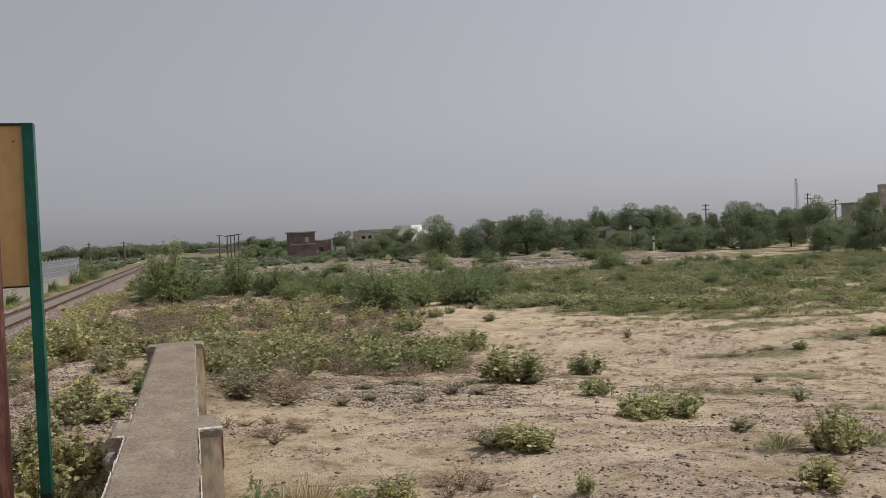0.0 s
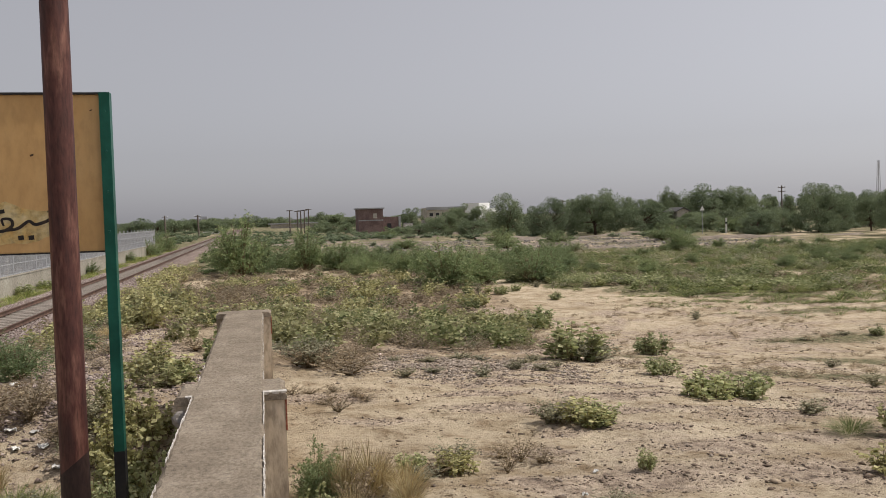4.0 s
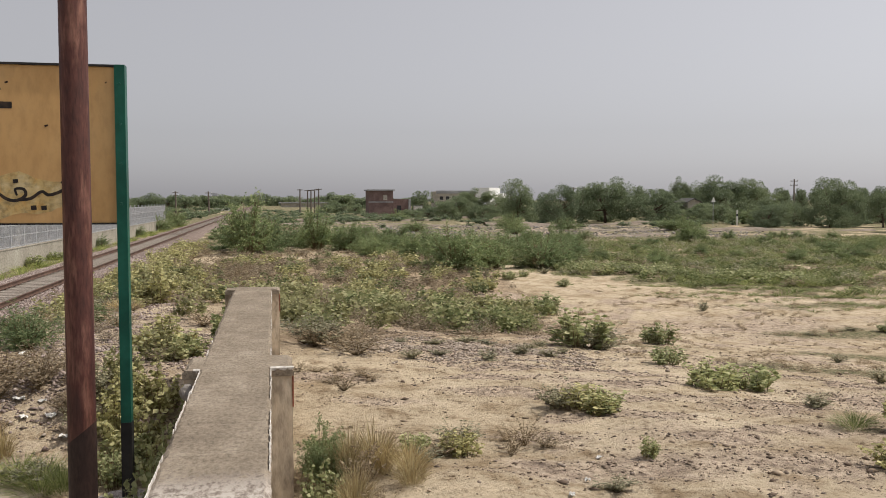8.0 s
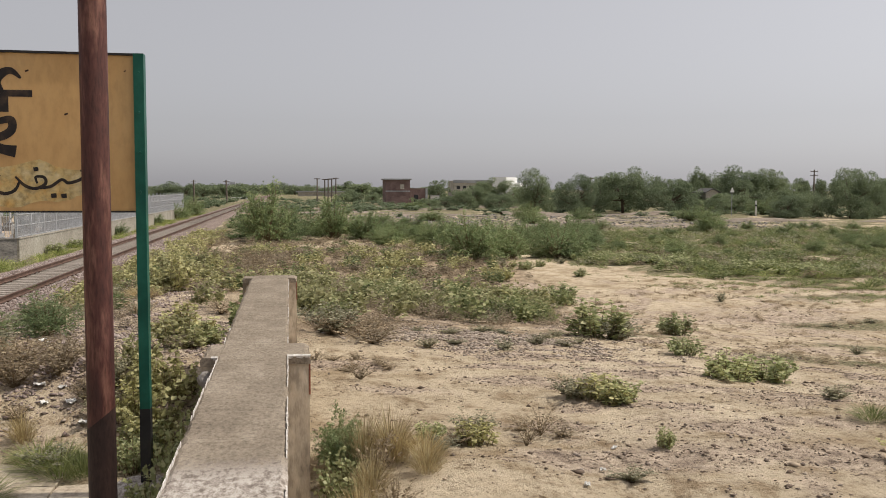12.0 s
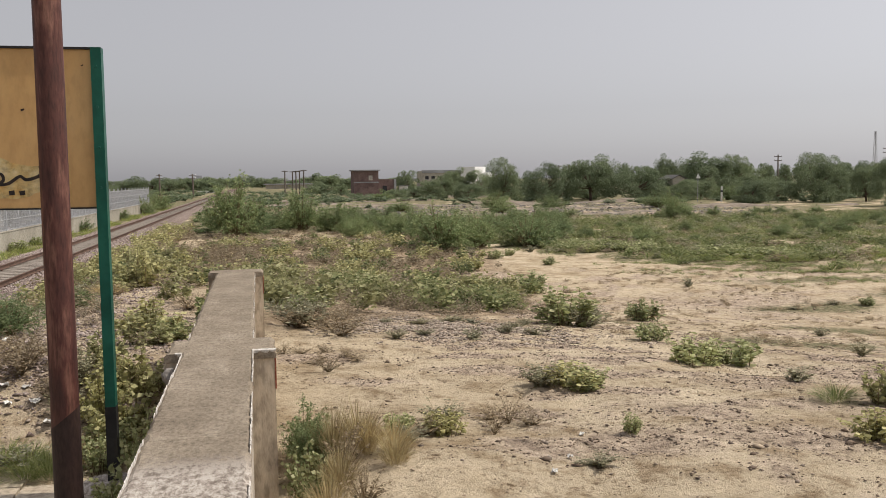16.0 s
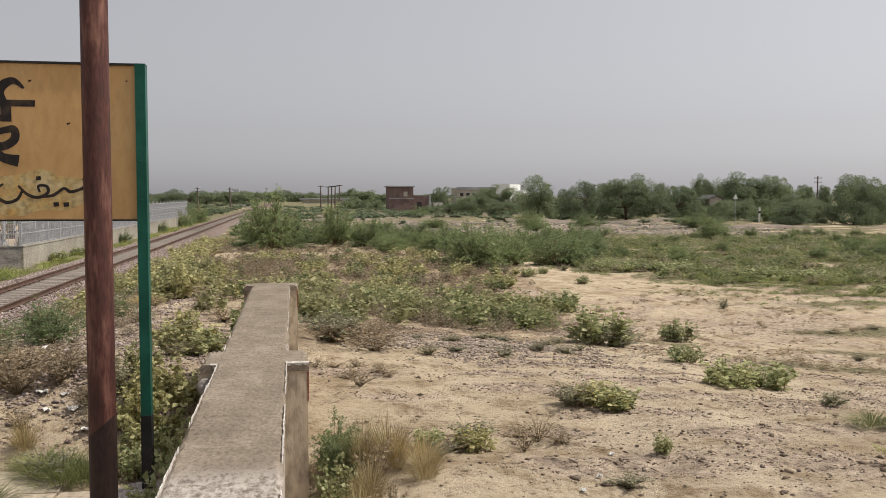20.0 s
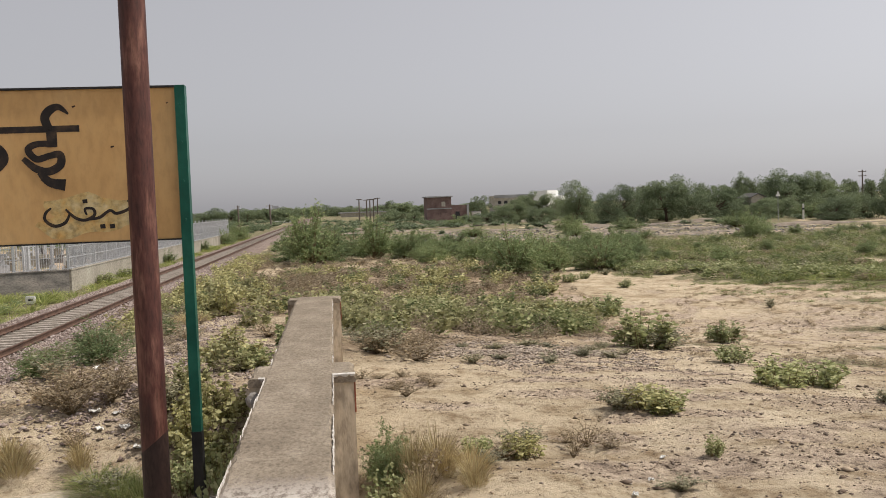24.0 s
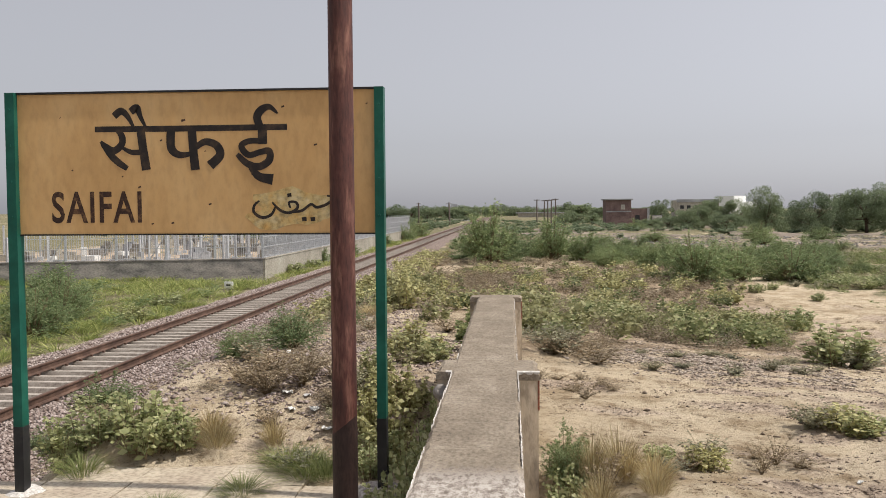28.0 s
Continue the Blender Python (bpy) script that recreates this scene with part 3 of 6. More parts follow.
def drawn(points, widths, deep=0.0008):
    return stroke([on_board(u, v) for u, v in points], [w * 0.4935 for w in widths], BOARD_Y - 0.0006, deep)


def build_board():
    b = thing("name_board", "yellow painted steel station name board on green and black posts", "sign", (0, 0, 0))
    x0, x1, z0, z1 = -4.27, -1.11, 3.10, 4.315
    part("panel", Shape().box(x0, x1, BOARD_Y, BOARD_Y + 0.03, z0, z1, 0.004), M_BOARD, b)
    part("top_rail", Shape().box(x0 - 0.02, x1 + 0.02, BOARD_Y - 0.018, BOARD_Y + 0.05, z1, z1 + 0.016), M_BLACK, b, "dark thin rail along the top edge")
    part("bottom_rail", Shape().box(x0, x1, BOARD_Y - 0.006, BOARD_Y + 0.04, z0 - 0.012, z0), M_BLACK, b)
    for xa, xb, zb in ((-4.345, -4.262, 1.41), (-1.12, -1.042, 1.52)):
        zb0 = height((xa + xb) / 2, BOARD_Y) - 0.15
        xm = (xa + xb) / 2
        lean = 0.016 if xa < -2 else -0.006
        p = part("post", channel(xa, xb, BOARD_Y - 0.056, BOARD_Y + 0.05, 0.01, zb, z1 + 0.012), M_GREEN, b, "green painted channel post")
        part("post_foot", channel(xa - 0.002, xb + 0.002, BOARD_Y - 0.058, BOARD_Y + 0.052, 0.013, zb0, zb), M_BLACK, p, "black painted lower end")
        for k in range(4):
            z = z0 + 0.15 + k * 0.31
            part("bolt", Shape().tube([(xm, BOARD_Y - 0.064, z), (xm, BOARD_Y - 0.055, z)], [0.009, 0.011], 6), M_GREEN, p)
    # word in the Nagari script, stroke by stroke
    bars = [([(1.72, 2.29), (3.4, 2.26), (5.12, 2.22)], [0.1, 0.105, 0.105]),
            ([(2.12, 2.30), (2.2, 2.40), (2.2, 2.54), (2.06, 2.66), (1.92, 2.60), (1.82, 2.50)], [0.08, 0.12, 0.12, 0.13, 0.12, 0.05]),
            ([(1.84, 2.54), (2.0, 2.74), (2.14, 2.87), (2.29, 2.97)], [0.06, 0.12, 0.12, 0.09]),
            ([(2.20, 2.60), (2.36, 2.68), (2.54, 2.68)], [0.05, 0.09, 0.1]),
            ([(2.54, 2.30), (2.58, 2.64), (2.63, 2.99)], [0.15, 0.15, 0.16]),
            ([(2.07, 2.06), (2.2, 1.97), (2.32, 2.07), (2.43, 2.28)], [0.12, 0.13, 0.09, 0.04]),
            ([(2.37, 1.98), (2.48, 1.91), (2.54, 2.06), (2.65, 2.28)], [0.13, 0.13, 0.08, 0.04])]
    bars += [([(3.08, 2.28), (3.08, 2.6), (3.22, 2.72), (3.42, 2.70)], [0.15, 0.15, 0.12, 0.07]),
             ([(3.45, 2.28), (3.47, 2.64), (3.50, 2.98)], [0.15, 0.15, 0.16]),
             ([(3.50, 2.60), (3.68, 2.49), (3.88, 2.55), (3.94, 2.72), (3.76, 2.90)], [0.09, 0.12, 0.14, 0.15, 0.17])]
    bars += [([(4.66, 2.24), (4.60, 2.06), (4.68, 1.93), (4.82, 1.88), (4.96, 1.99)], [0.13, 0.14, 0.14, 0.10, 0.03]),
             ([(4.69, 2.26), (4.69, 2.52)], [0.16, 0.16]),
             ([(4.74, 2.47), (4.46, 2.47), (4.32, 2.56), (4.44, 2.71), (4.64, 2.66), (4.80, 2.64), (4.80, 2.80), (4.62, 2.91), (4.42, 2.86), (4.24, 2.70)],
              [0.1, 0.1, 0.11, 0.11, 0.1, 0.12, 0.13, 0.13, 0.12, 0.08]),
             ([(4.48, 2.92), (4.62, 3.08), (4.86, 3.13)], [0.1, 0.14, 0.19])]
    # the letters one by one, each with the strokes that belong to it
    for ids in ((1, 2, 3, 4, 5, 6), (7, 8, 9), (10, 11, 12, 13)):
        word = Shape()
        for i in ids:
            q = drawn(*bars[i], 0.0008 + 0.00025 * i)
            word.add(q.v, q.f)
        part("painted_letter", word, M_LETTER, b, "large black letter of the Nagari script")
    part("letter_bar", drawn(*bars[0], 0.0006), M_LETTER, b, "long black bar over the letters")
    # pale repainted patch and the flowing script on it
    patch = Shape()
    r = random.Random(2)
    ring = []
    for k in range(40):
        a = k / 40 * 2 * math.pi
        q = 1 + 0.16 * math.sin(3 * a + 1) + 0.12 * math.sin(7 * a) + r.uniform(-0.08, 0.08)
        ring.append(on_board(5.2 + 0.82 * q * math.cos(a), 3.63 + 0.33 * q * math.sin(a) - 0.05 * math.cos(a)))
    patch.v = [(x, BOARD_Y - 0.001, z) for x, z in ring]
    patch.f = [tuple(range(40))]
    part("repainted_patch", patch, M_PATCH, b, "pale streaky repainted patch")
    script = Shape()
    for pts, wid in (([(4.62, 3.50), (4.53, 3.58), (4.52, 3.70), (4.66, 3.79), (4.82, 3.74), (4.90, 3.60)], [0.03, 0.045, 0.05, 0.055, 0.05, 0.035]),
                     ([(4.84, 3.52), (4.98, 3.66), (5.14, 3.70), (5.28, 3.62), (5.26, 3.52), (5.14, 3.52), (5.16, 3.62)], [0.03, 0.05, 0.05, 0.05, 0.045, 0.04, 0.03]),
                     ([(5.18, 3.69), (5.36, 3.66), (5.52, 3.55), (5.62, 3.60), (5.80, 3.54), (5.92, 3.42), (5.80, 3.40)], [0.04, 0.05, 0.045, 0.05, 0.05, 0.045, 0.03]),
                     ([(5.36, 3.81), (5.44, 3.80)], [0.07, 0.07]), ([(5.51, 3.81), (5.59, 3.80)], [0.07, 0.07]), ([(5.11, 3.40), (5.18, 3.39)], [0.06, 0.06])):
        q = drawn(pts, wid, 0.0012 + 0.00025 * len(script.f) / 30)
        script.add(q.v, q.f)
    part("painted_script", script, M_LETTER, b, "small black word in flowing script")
    cu = bpy.data.curves.new("latin_word", "FONT")
    cu.body, cu.size, cu.extrude, cu.offset, cu.space_character = "SAIFAI", 0.375, 0.0004, 0.007, 1.12
    cu.resolution_u = 4
    ob = new("latin_word", cu)
    bpy.context.view_layer.update()
    me = bpy.data.meshes.new_from_object(ob.evaluated_get(bpy.context.evaluated_depsgraph_get()))
    bpy.data.objects.remove(ob)
    me.materials.clear()
    me.materials.append(M_LETTER_OLD)
    xs = [v.co.x for v in me.vertices]
    lx, lz = on_board(0.91, 3.93)
    rx, _ = on_board(2.53, 3.9)
    k = (rx - lx) / (max(xs) - min(xs))
    for v in me.vertices:
        v.co.x, v.co.y, v.co.z = lx + (v.co.x - min(xs)) * k, BOARD_Y - 0.0012 - v.co.z, lz + v.co.y
    part("latin_word", me, M_LETTER_OLD, b, "faded dark Latin capitals")
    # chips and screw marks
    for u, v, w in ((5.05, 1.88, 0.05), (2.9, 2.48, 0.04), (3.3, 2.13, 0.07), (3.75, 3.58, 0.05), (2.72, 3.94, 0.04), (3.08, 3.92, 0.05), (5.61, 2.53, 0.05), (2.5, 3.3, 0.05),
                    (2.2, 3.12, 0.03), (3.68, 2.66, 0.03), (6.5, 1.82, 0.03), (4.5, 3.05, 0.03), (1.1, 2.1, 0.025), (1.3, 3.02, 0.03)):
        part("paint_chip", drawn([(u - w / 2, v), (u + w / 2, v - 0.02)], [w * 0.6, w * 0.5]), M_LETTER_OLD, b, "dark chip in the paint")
    for x, tag_ in ((-4.28, "whitewashed"), (-1.08, "grey")):
        bm = bmesh.new()
        bmesh.ops.create_icosphere(bm, subdivisions=3, radius=1)
        for v in bm.verts:
            d = 1 + 0.22 * noise.noise(v.co * 2.1 + Vector((x, 0, 0)))
            v.co = Vector((v.co.x * 0.32 * d, v.co.y * 0.28 * d, v.co.z * 0.15 * d))
        me = bpy.data.meshes.new("footing")
        bm.to_mesh(me)
        bm.free()
        me.polygons.foreach_set("use_smooth", [True] * len(me.polygons))
        me.materials.append(M_LIME if x < -2 else M_CAP)
        f = part("footing", me, M_LIME, b, tag_ + " lump of cement round the post")
        f.location = (x, BOARD_Y + 0.02, height(x, BOARD_Y))


build_board()


# ---- rusty iron pole before the board ----
def build_pole():
    x, y = -1.22, 6.6
    p = thing("iron_pole", "tall rusty red iron pipe pole with flaking paint", "pole")
    z0 = height(x, y) - 0.05
    r = 0.092
    part("pipe", Shape().tube([(x, y, z0), (x, y, 2.4), (x, y, 4.4), (x, y, 6.2)], [r * 1.01, r, r * 0.985, r * 0.97], 40, False), M_RUST, p, smooth=True)
    part("pole_cap", Shape().tube([(x, y, 6.19), (x, y, 6.22), (x, y, 6.255), (x, y, 6.275), (x, y, 6.282)], [r * 1.0, r * 0.98, r * 0.84, r * 0.55, r * 0.2], 32), M_RUST, p, smooth=True)
    # thin dark brown sleeve round the lower pipe, its top edge rising toward +x
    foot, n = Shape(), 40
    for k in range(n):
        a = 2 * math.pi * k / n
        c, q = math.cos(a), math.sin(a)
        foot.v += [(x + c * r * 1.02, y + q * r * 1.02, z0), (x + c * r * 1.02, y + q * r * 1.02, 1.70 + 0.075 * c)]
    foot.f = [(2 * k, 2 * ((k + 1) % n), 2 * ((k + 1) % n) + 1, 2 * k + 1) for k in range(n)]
    part("painted_foot", foot, M_FOOT, p, "dark brown lower end with a slanted upper edge", smooth=True)
    part("base_collar", Shape().tube([(x, y, z0), (x, y, z0 + 0.12), (x, y, z0 + 0.14)], [r * 1.7, r * 1.6, r * 1.1], 24), M_CAP, p)


build_pole()


# ---- railway track ----
def build_track():
    t = thing("railway_track", "single broad-gauge track with rusty rails on concrete sleepers", "railway", kind="structure")
    prof = [(-0.07, -0.165), (0.07, -0.165), (0.07, -0.15), (0.012, -0.125), (0.012, -0.045), (0.036, -0.03), (0.036, -0.004), (0.026, 0), (-0.026, 0), (-0.036, -0.004), (-0.036, -0.03),
            (-0.012, -0.045), (-0.012, -0.125), (-0.07, -0.15)]
    n = len(prof)
    for xc in (-8.47, -10.18):
        s = Shape()
        for y in (-60, 900):
            s.v += [(xc + a, y, b) for a, b in prof]
        s.f = [(k, (k + 1) % n, n + (k + 1) % n, n + k) for k in range(n)] + [tuple(range(n))[::-1], tuple(range(n, 2 * n))]
        part("rail", s, M_RAIL, t)
    s = Shape()
    top, bot = -0.172, -0.36
    s.add([(-1.37, -0.125, bot), (1.37, -0.125, bot), (1.37, 0.125, bot), (-1.37, 0.125, bot), (-1.36, -0.085, top), (-0.5, -0.085, top - 0.02), (0.5, -0.085, top - 0.02), (1.36, -0.085, top),
           (-1.36, 0.085, top), (-0.5, 0.085, top - 0.02), (0.5, 0.085, top - 0.02), (1.36, 0.085, top)],
          [(4, 5, 9, 8), (5, 6, 10, 9), (6, 7, 11, 10), (0, 1, 7, 6, 5, 4), (2, 3, 8, 9, 10, 11), (3, 0, 4, 8), (1, 2, 11, 7)])
    me = s.mesh("sleeper", M_SLEEPER)
    clip = Shape()
    for xc in (0.855, -0.855):
        for d in (-0.1, 0.1):
            clip.box(xc + d - 0.03, xc + d + 0.03, -0.035, 0.035, top - 0.01, top + 0.035)
    cm = clip.mesh("rail_clip", M_RAIL)
    r = random.Random(9)
    for k in range(130):
        ob = part("sleeper", me, M_SLEEPER, t)
        ob.location = (-9.325 + r.uniform(-0.02, 0.02), 11.5 + k * 0.62, r.uniform(-0.01, 0.004))
        ob.rotation_euler = (0, 0, r.uniform(-0.012, 0.012))
        if k < 45:
            part("rail_clip", cm, M_RAIL, ob)
    far = Shape()
    for k in range(300):
        far.box(-10.69, -7.96, 92.2 + k * 0.62 - 0.1, 92.2 + k * 0.62 + 0.1, -0.3, -0.172)
    tagged(part("far_sleepers", far, M_SLEEPER, t), kind="stuff")
    # ballast bed with loose stones
    bed = Shape()
    prof = [(-12.3, -0.45), (-11.0, -0.16), (-10.36, -0.165), (-10.3, -0.31), (-8.35, -0.31), (-8.29, -0.165), (-7.6, -0.16), (-6.0, -0.47)]
    for y in (-60, 900):
        bed.v += [(a, y, b) for a, b in prof]
    bed.f = [(k, 8 + k, 9 + k, k + 1)[::-1] for k in range(7)] + [(0, 7, 15, 8)]
    ob = part("ballast_bed", bed, M_BALLAST, None)
    tagged(ob, "bed of pinkish grey crushed stone under the track", "ballast", kind="structure")


def stone_mesh(name, places, sizes, material, seed, flat=0.75):
    """Loose stones: uneven eight-sided lumps, joined."""
    r = np.random.RandomState(seed)
    n = len(places)
    base = np.array([(1, 0, 0), (-1, 0, 0), (0, 1, 0), (0, -1, 0), (0, 0, 1), (0, 0, -0.7)], float)
    v = base[None] * r.uniform(0.55, 1.25, (n, 6, 1)) + r.uniform(-0.25, 0.25, (n, 6, 3))
    a = r.uniform(0, 6.28, n)
    c, s = np.cos(a)[:, None], np.sin(a)[:, None]
    x, y = v[..., 0] * c - v[..., 1] * s, v[..., 0] * s + v[..., 1] * c
    v = np.stack([x, y, v[..., 2] * flat], -1) * np.asarray(sizes)[:, None, None] + np.asarray(places)[:, None, :]
    tri = np.array([(0, 2, 4), (2, 1, 4), (1, 3, 4), (3, 0, 4), (2, 0, 5), (1, 2, 5), (3, 1, 5), (0, 3, 5)])
    f = (tri[None] + (np.arange(n) * 6)[:, None, None]).reshape(-1, 3)
    me = bpy.data.meshes.new(name)
    me.vertices.add(n * 6)
    me.vertices.foreach_set("co", v.astype(np.float32).ravel())
    me.loops.add(f.size)
    me.loops.foreach_set("vertex_index", f.astype(np.int32).ravel())
    me.polygons.add(len(f))
    me.polygons.foreach_set("loop_start", np.arange(0, f.size, 3, dtype=np.int32))
    me.materials.append(material)
    me.update(calc_edges=True)
    return me


M_BALLAST, _nt, _b = nodes_of("ballast_ground", 0.95, 0.0, 0.15)
_v = coords(_nt)
_vor = _nt.nodes.new("ShaderNodeTexVoronoi")
_vor.inputs["Scale"].default_value = 17
_nt.links.new(_v, _vor.inputs["Vector"])
_c = ramp(_nt, _vor.outputs["Color"], [(0.1, (0.16, 0.116, 0.10)), (0.5, (0.26, 0.205, 0.18)), (0.9, (0.38, 0.315, 0.285))])
_nt.links.new(mix(_nt, 0.8, _c, ramp(_nt, noise_tex(_nt, _v, 1.2), [(0.35, (0.7, 0.66, 0.6)), (0.65, (1, 1, 1))]), "MULTIPLY"), _b.inputs["Base Color"])
bump(_nt, _b, _vor.outputs["Distance"], 1.0, 0.05)
build_track()


def build_ballast_stones():
    r = np.random.RandomState(21)
    n = 52000
    y = 11 + 60 * r.uniform(0, 1, n) ** 1.7
    x = r.uniform(-12.1, -5.9, n)
    keep = np.ones(n, bool)
    for rail in (-8.47, -10.18):
        keep &= np.abs(x - rail) > 0.08
    inner = (x > -10.3) & (x < -8.35)
    keep &= ~inner | (((y - 11.5 + 0.31) % 0.62 > 0.44) | ((y - 11.5 + 0.31) % 0.62 < 0.18))
    keep &= (x < -7.3) | (r.uniform(0, 1, n) < 0.75)
    x, y = x[keep], y[keep]
    bedz = np.interp(x, [-12.3, -11, -10.36, -10.3, -8.35, -8.29, -7.6, -6.0], [-0.45, -0.16, -0.165, -0.31, -0.31, -0.165, -0.16, -0.47])
    inner = (x > -10.3) & (x < -8.35)
    z = np.maximum(bedz, np.where(x > -7.6, ground_z(x, y), -9)) + np.where(inner, -0.005, 0.012)
    me = stone_mesh("ballast_stones", np.stack([x, y, z], -1), r.uniform(0.022, 0.045, len(x)) * np.where(inner, 0.8, 1 + 0.012 * y), M_STONE, 22)
    tagged(new("ballast_stones", me), "pinkish grey crushed ballast stones along the track", "gravel", kind="stuff")


build_ballast_stones()


# ---- fenced yard beyond the track ----
def build_fence():
    f = thing("boundary_fence", "grey concrete plinth wall with a pale steel mesh fence on top", "fence", kind="structure")
    corner, end_side, end_front = Vector((-13.27, 47.1, 0)), Vector((-13.27, 119, 0)), Vector((-26.0, 43.6, 0))
    panel_wires = Shape()
    W = 2.5
    for k in range(21):
        x = W * (k + 0.5) / 21
        panel_wires.box(x - 0.011, x + 0.011, -0.011, 0.011, 0.0, 1.75)
    for z in (0.05, 0.6, 1.15, 1.7):
        panel_wires.box(0, W, -0.013, 0.013, z - 0.014, z + 0.014)
    wires = panel_wires.mesh("mesh_panel", M_STEEL)
    post = Shape().box(-0.05, 0.05, -0.05, 0.05, 0, 1.95, 0.006)
    post.box(-0.06, 0.06, -0.06, 0.06, 0, 0.02)
    pm = post.mesh("fence_post", M_STEEL)
    for a, b, m in ((corner, end_side, M_WALL_PALE), (corner, end_front, M_WALL)):
        way = (b - a)
        L = way.length
        n = int(L / W)
        ang = math.atan2(way.y, way.x)
        p = part("plinth_wall", Shape().box(0, L, -0.12, 0.12, -0.6, 0.72, 0.01).box(-0.02, L, -0.15, 0.15, 0.72, 0.78), m, f)
        p.matrix_local = pose(a.x, a.y, 0, 0, 0, math.degrees(ang))
        for k in range(n):
            q = part("mesh_panel", wires, M_STEEL, f)
            q.matrix_local = pose(a.x, a.y, 0.78, 0, 0, math.degrees(ang)) @ pose(k * W, 0, 0)
        for k in range(n + 1):
            q = part("fence_post", pm, M_STEEL, f)
            q.matrix_local = pose(a.x, a.y, 0.78, 0, 0, math.degrees(ang)) @ pose(k * W, 0, 0)
        if b is end_front:
            for k in range(n):
                q = part("brace", Shape().tube([(0, 0.0, 1.3), (0.9, -0.55, 0)], [0.022, 0.022], 5), M_STEEL, f)
                q.matrix_local = pose(a.x, a.y, 0.78, 0, 0, math.degrees(ang)) @ pose(k * W, 0, 0)


M_WALL_PALE = worn("pale_block_wall", (0.36, 0.33, 0.275), (0.26, 0.235, 0.195), (0.44, 0.41, 0.35), 0.5, 0.95, fine=8)
build_fence()


def build_yard():
    r = random.Random(31)
    # white blocks, stacked concrete pieces and steel uprights of a building yard
    for k in range(150):
        x, y = r.uniform(-40, -15.5), r.uniform(50, 100)
        w, d, h = r.uniform(0.4, 1.4), r.uniform(0.4, 1.0), r.uniform(0.3, 0.8)
        s = Shape().box(-w / 2, w / 2, -d / 2, d / 2, -0.1, h, 0.02)
        if r.random() < 0.5:
            s.box(-w / 3, w / 3, -d / 3, d / 3, h, h + r.uniform(0.15, 0.4), 0.02)
        m = r.choice([M_WHITE, M_WALL_PALE, M_WALL_PALE, M_GREYCON, M_WALL_PALE, M_WALL])
        ob = new("concrete_block", s.mesh("concrete_block", m))
        ob.matrix_world = pose(x, y, height(x, y), 0, 0, r.uniform(-30, 30))
        tagged(ob, "pale concrete block standing in the fenced yard", "block", "blocks in the yard")
    for k in range(80):
        x, y = r.uniform(-42, -16), r.uniform(50, 100)
        h = r.uniform(2.0, 3.2)
        s = Shape().box(-0.06, 0.06, -0.06, 0.06, -0.2, h).box(-0.18, 0.18, -0.18, 0.18, -0.2, 0.25)
        if r.random() < 0.4:
            s.box(-0.5, 0.5, -0.04, 0.04, h - 0.12, h)
        ob = new("steel_upright", s.mesh("steel_upright", M_STEEL))
        ob.matrix_world = pose(x, y, height(x, y), 0, 0, r.uniform(0, 90))
        tagged(ob, "pale galvanised steel upright in the fenced yard", "post", "uprights in the yard")


build_yard()


def build_marker():
    x, y = -13.04, 40.5
    m = thing("track_marker", "small white painted trackside marker stone", "marker", (x, y, height(x, y)))
    s = Shape().box(-0.21, 0.21, -0.06, 0.06, -0.1, 0.36, 0.03)
    part("stone", s, M_WHITE, m)
    part("dark_bar", Shape().box(-0.1, 0.1, -0.066, -0.061, 0.16, 0.24), M_DARK, m)
    part("plinth", Shape().box(-0.28, 0.28, -0.14, 0.14, -0.12, 0.03, 0.02), M_CAP, m)


build_marker()


# ---- paving round the board ----
def build_paving():
    pv = thing("paving", "cracked sand-covered cement paving at the foot of the board", "paving", kind="structure")
    r = random.Random(12)
    for i in range(5):
        for j in range(4):
            if (i, j) in ((0, 3), (4, 3)):
                continue
            x0, y0 = -5.05 + i * 0.8, 5.38 + j * 0.85
            bm = bmesh.new()
            vs = []
            for a, b in ((0, 0), (0.5, 0), (1, 0), (1, 0.5), (1, 1), (0.5, 1), (0, 1), (0, 0.5)):
                vs.append(bm.verts.new((x0 + a * 0.79 + r.uniform(-0.012, 0.012), y0 + b * 0.84 + r.uniform(-0.015, 0.015), 0.808 + r.uniform(-0.004, 0.004))))
            top = bm.faces.new(vs)
            ex = bmesh.ops.extrude_face_region(bm, geom=[top])
            for v in ex["geom"]:
                if isinstance(v, bmesh.types.BMVert):
                    v.co.z -= 0.06
            bmesh.ops.recalc_face_normals(bm, faces=bm.faces[:])
            me = bpy.data.meshes.new("slab")
            bm.to_mesh(me)
            bm.free()
            me.materials.append(M_PAVE)
            part("slab", me, M_PAVE, pv)


M_PAVE = worn("sandy_cement", (0.47, 0.40, 0.31), (0.38, 0.31, 0.24), (0.56, 0.49, 0.39), 2.2, 0.95, fine=22, relief=0.5, depth=0.01)
build_paving()


# ---- far buildings ----
def windows(parent, x0, x1, z0, z1, y, nx, nz, w, h, material=None):
    for i in range(nx):
        for k in range(nz):
            cx, cz = x0 + (x1 - x0) * (i + 0.5) / nx, z0 + (z1 - z0) * (k + 0.5) / nz
            s = Shape().box(cx - w / 2, cx + w / 2, y - 0.02, y + 0.05, cz - h / 2, cz + h / 2)
            win = part("window", s, M_DARK, parent)
            part("sill", Shape().box(cx - w / 2 - 0.1, cx + w / 2 + 0.1, y - 0.15, y, cz - h / 2 - 0.1, cz - h / 2), material or M_GREYCON, win)


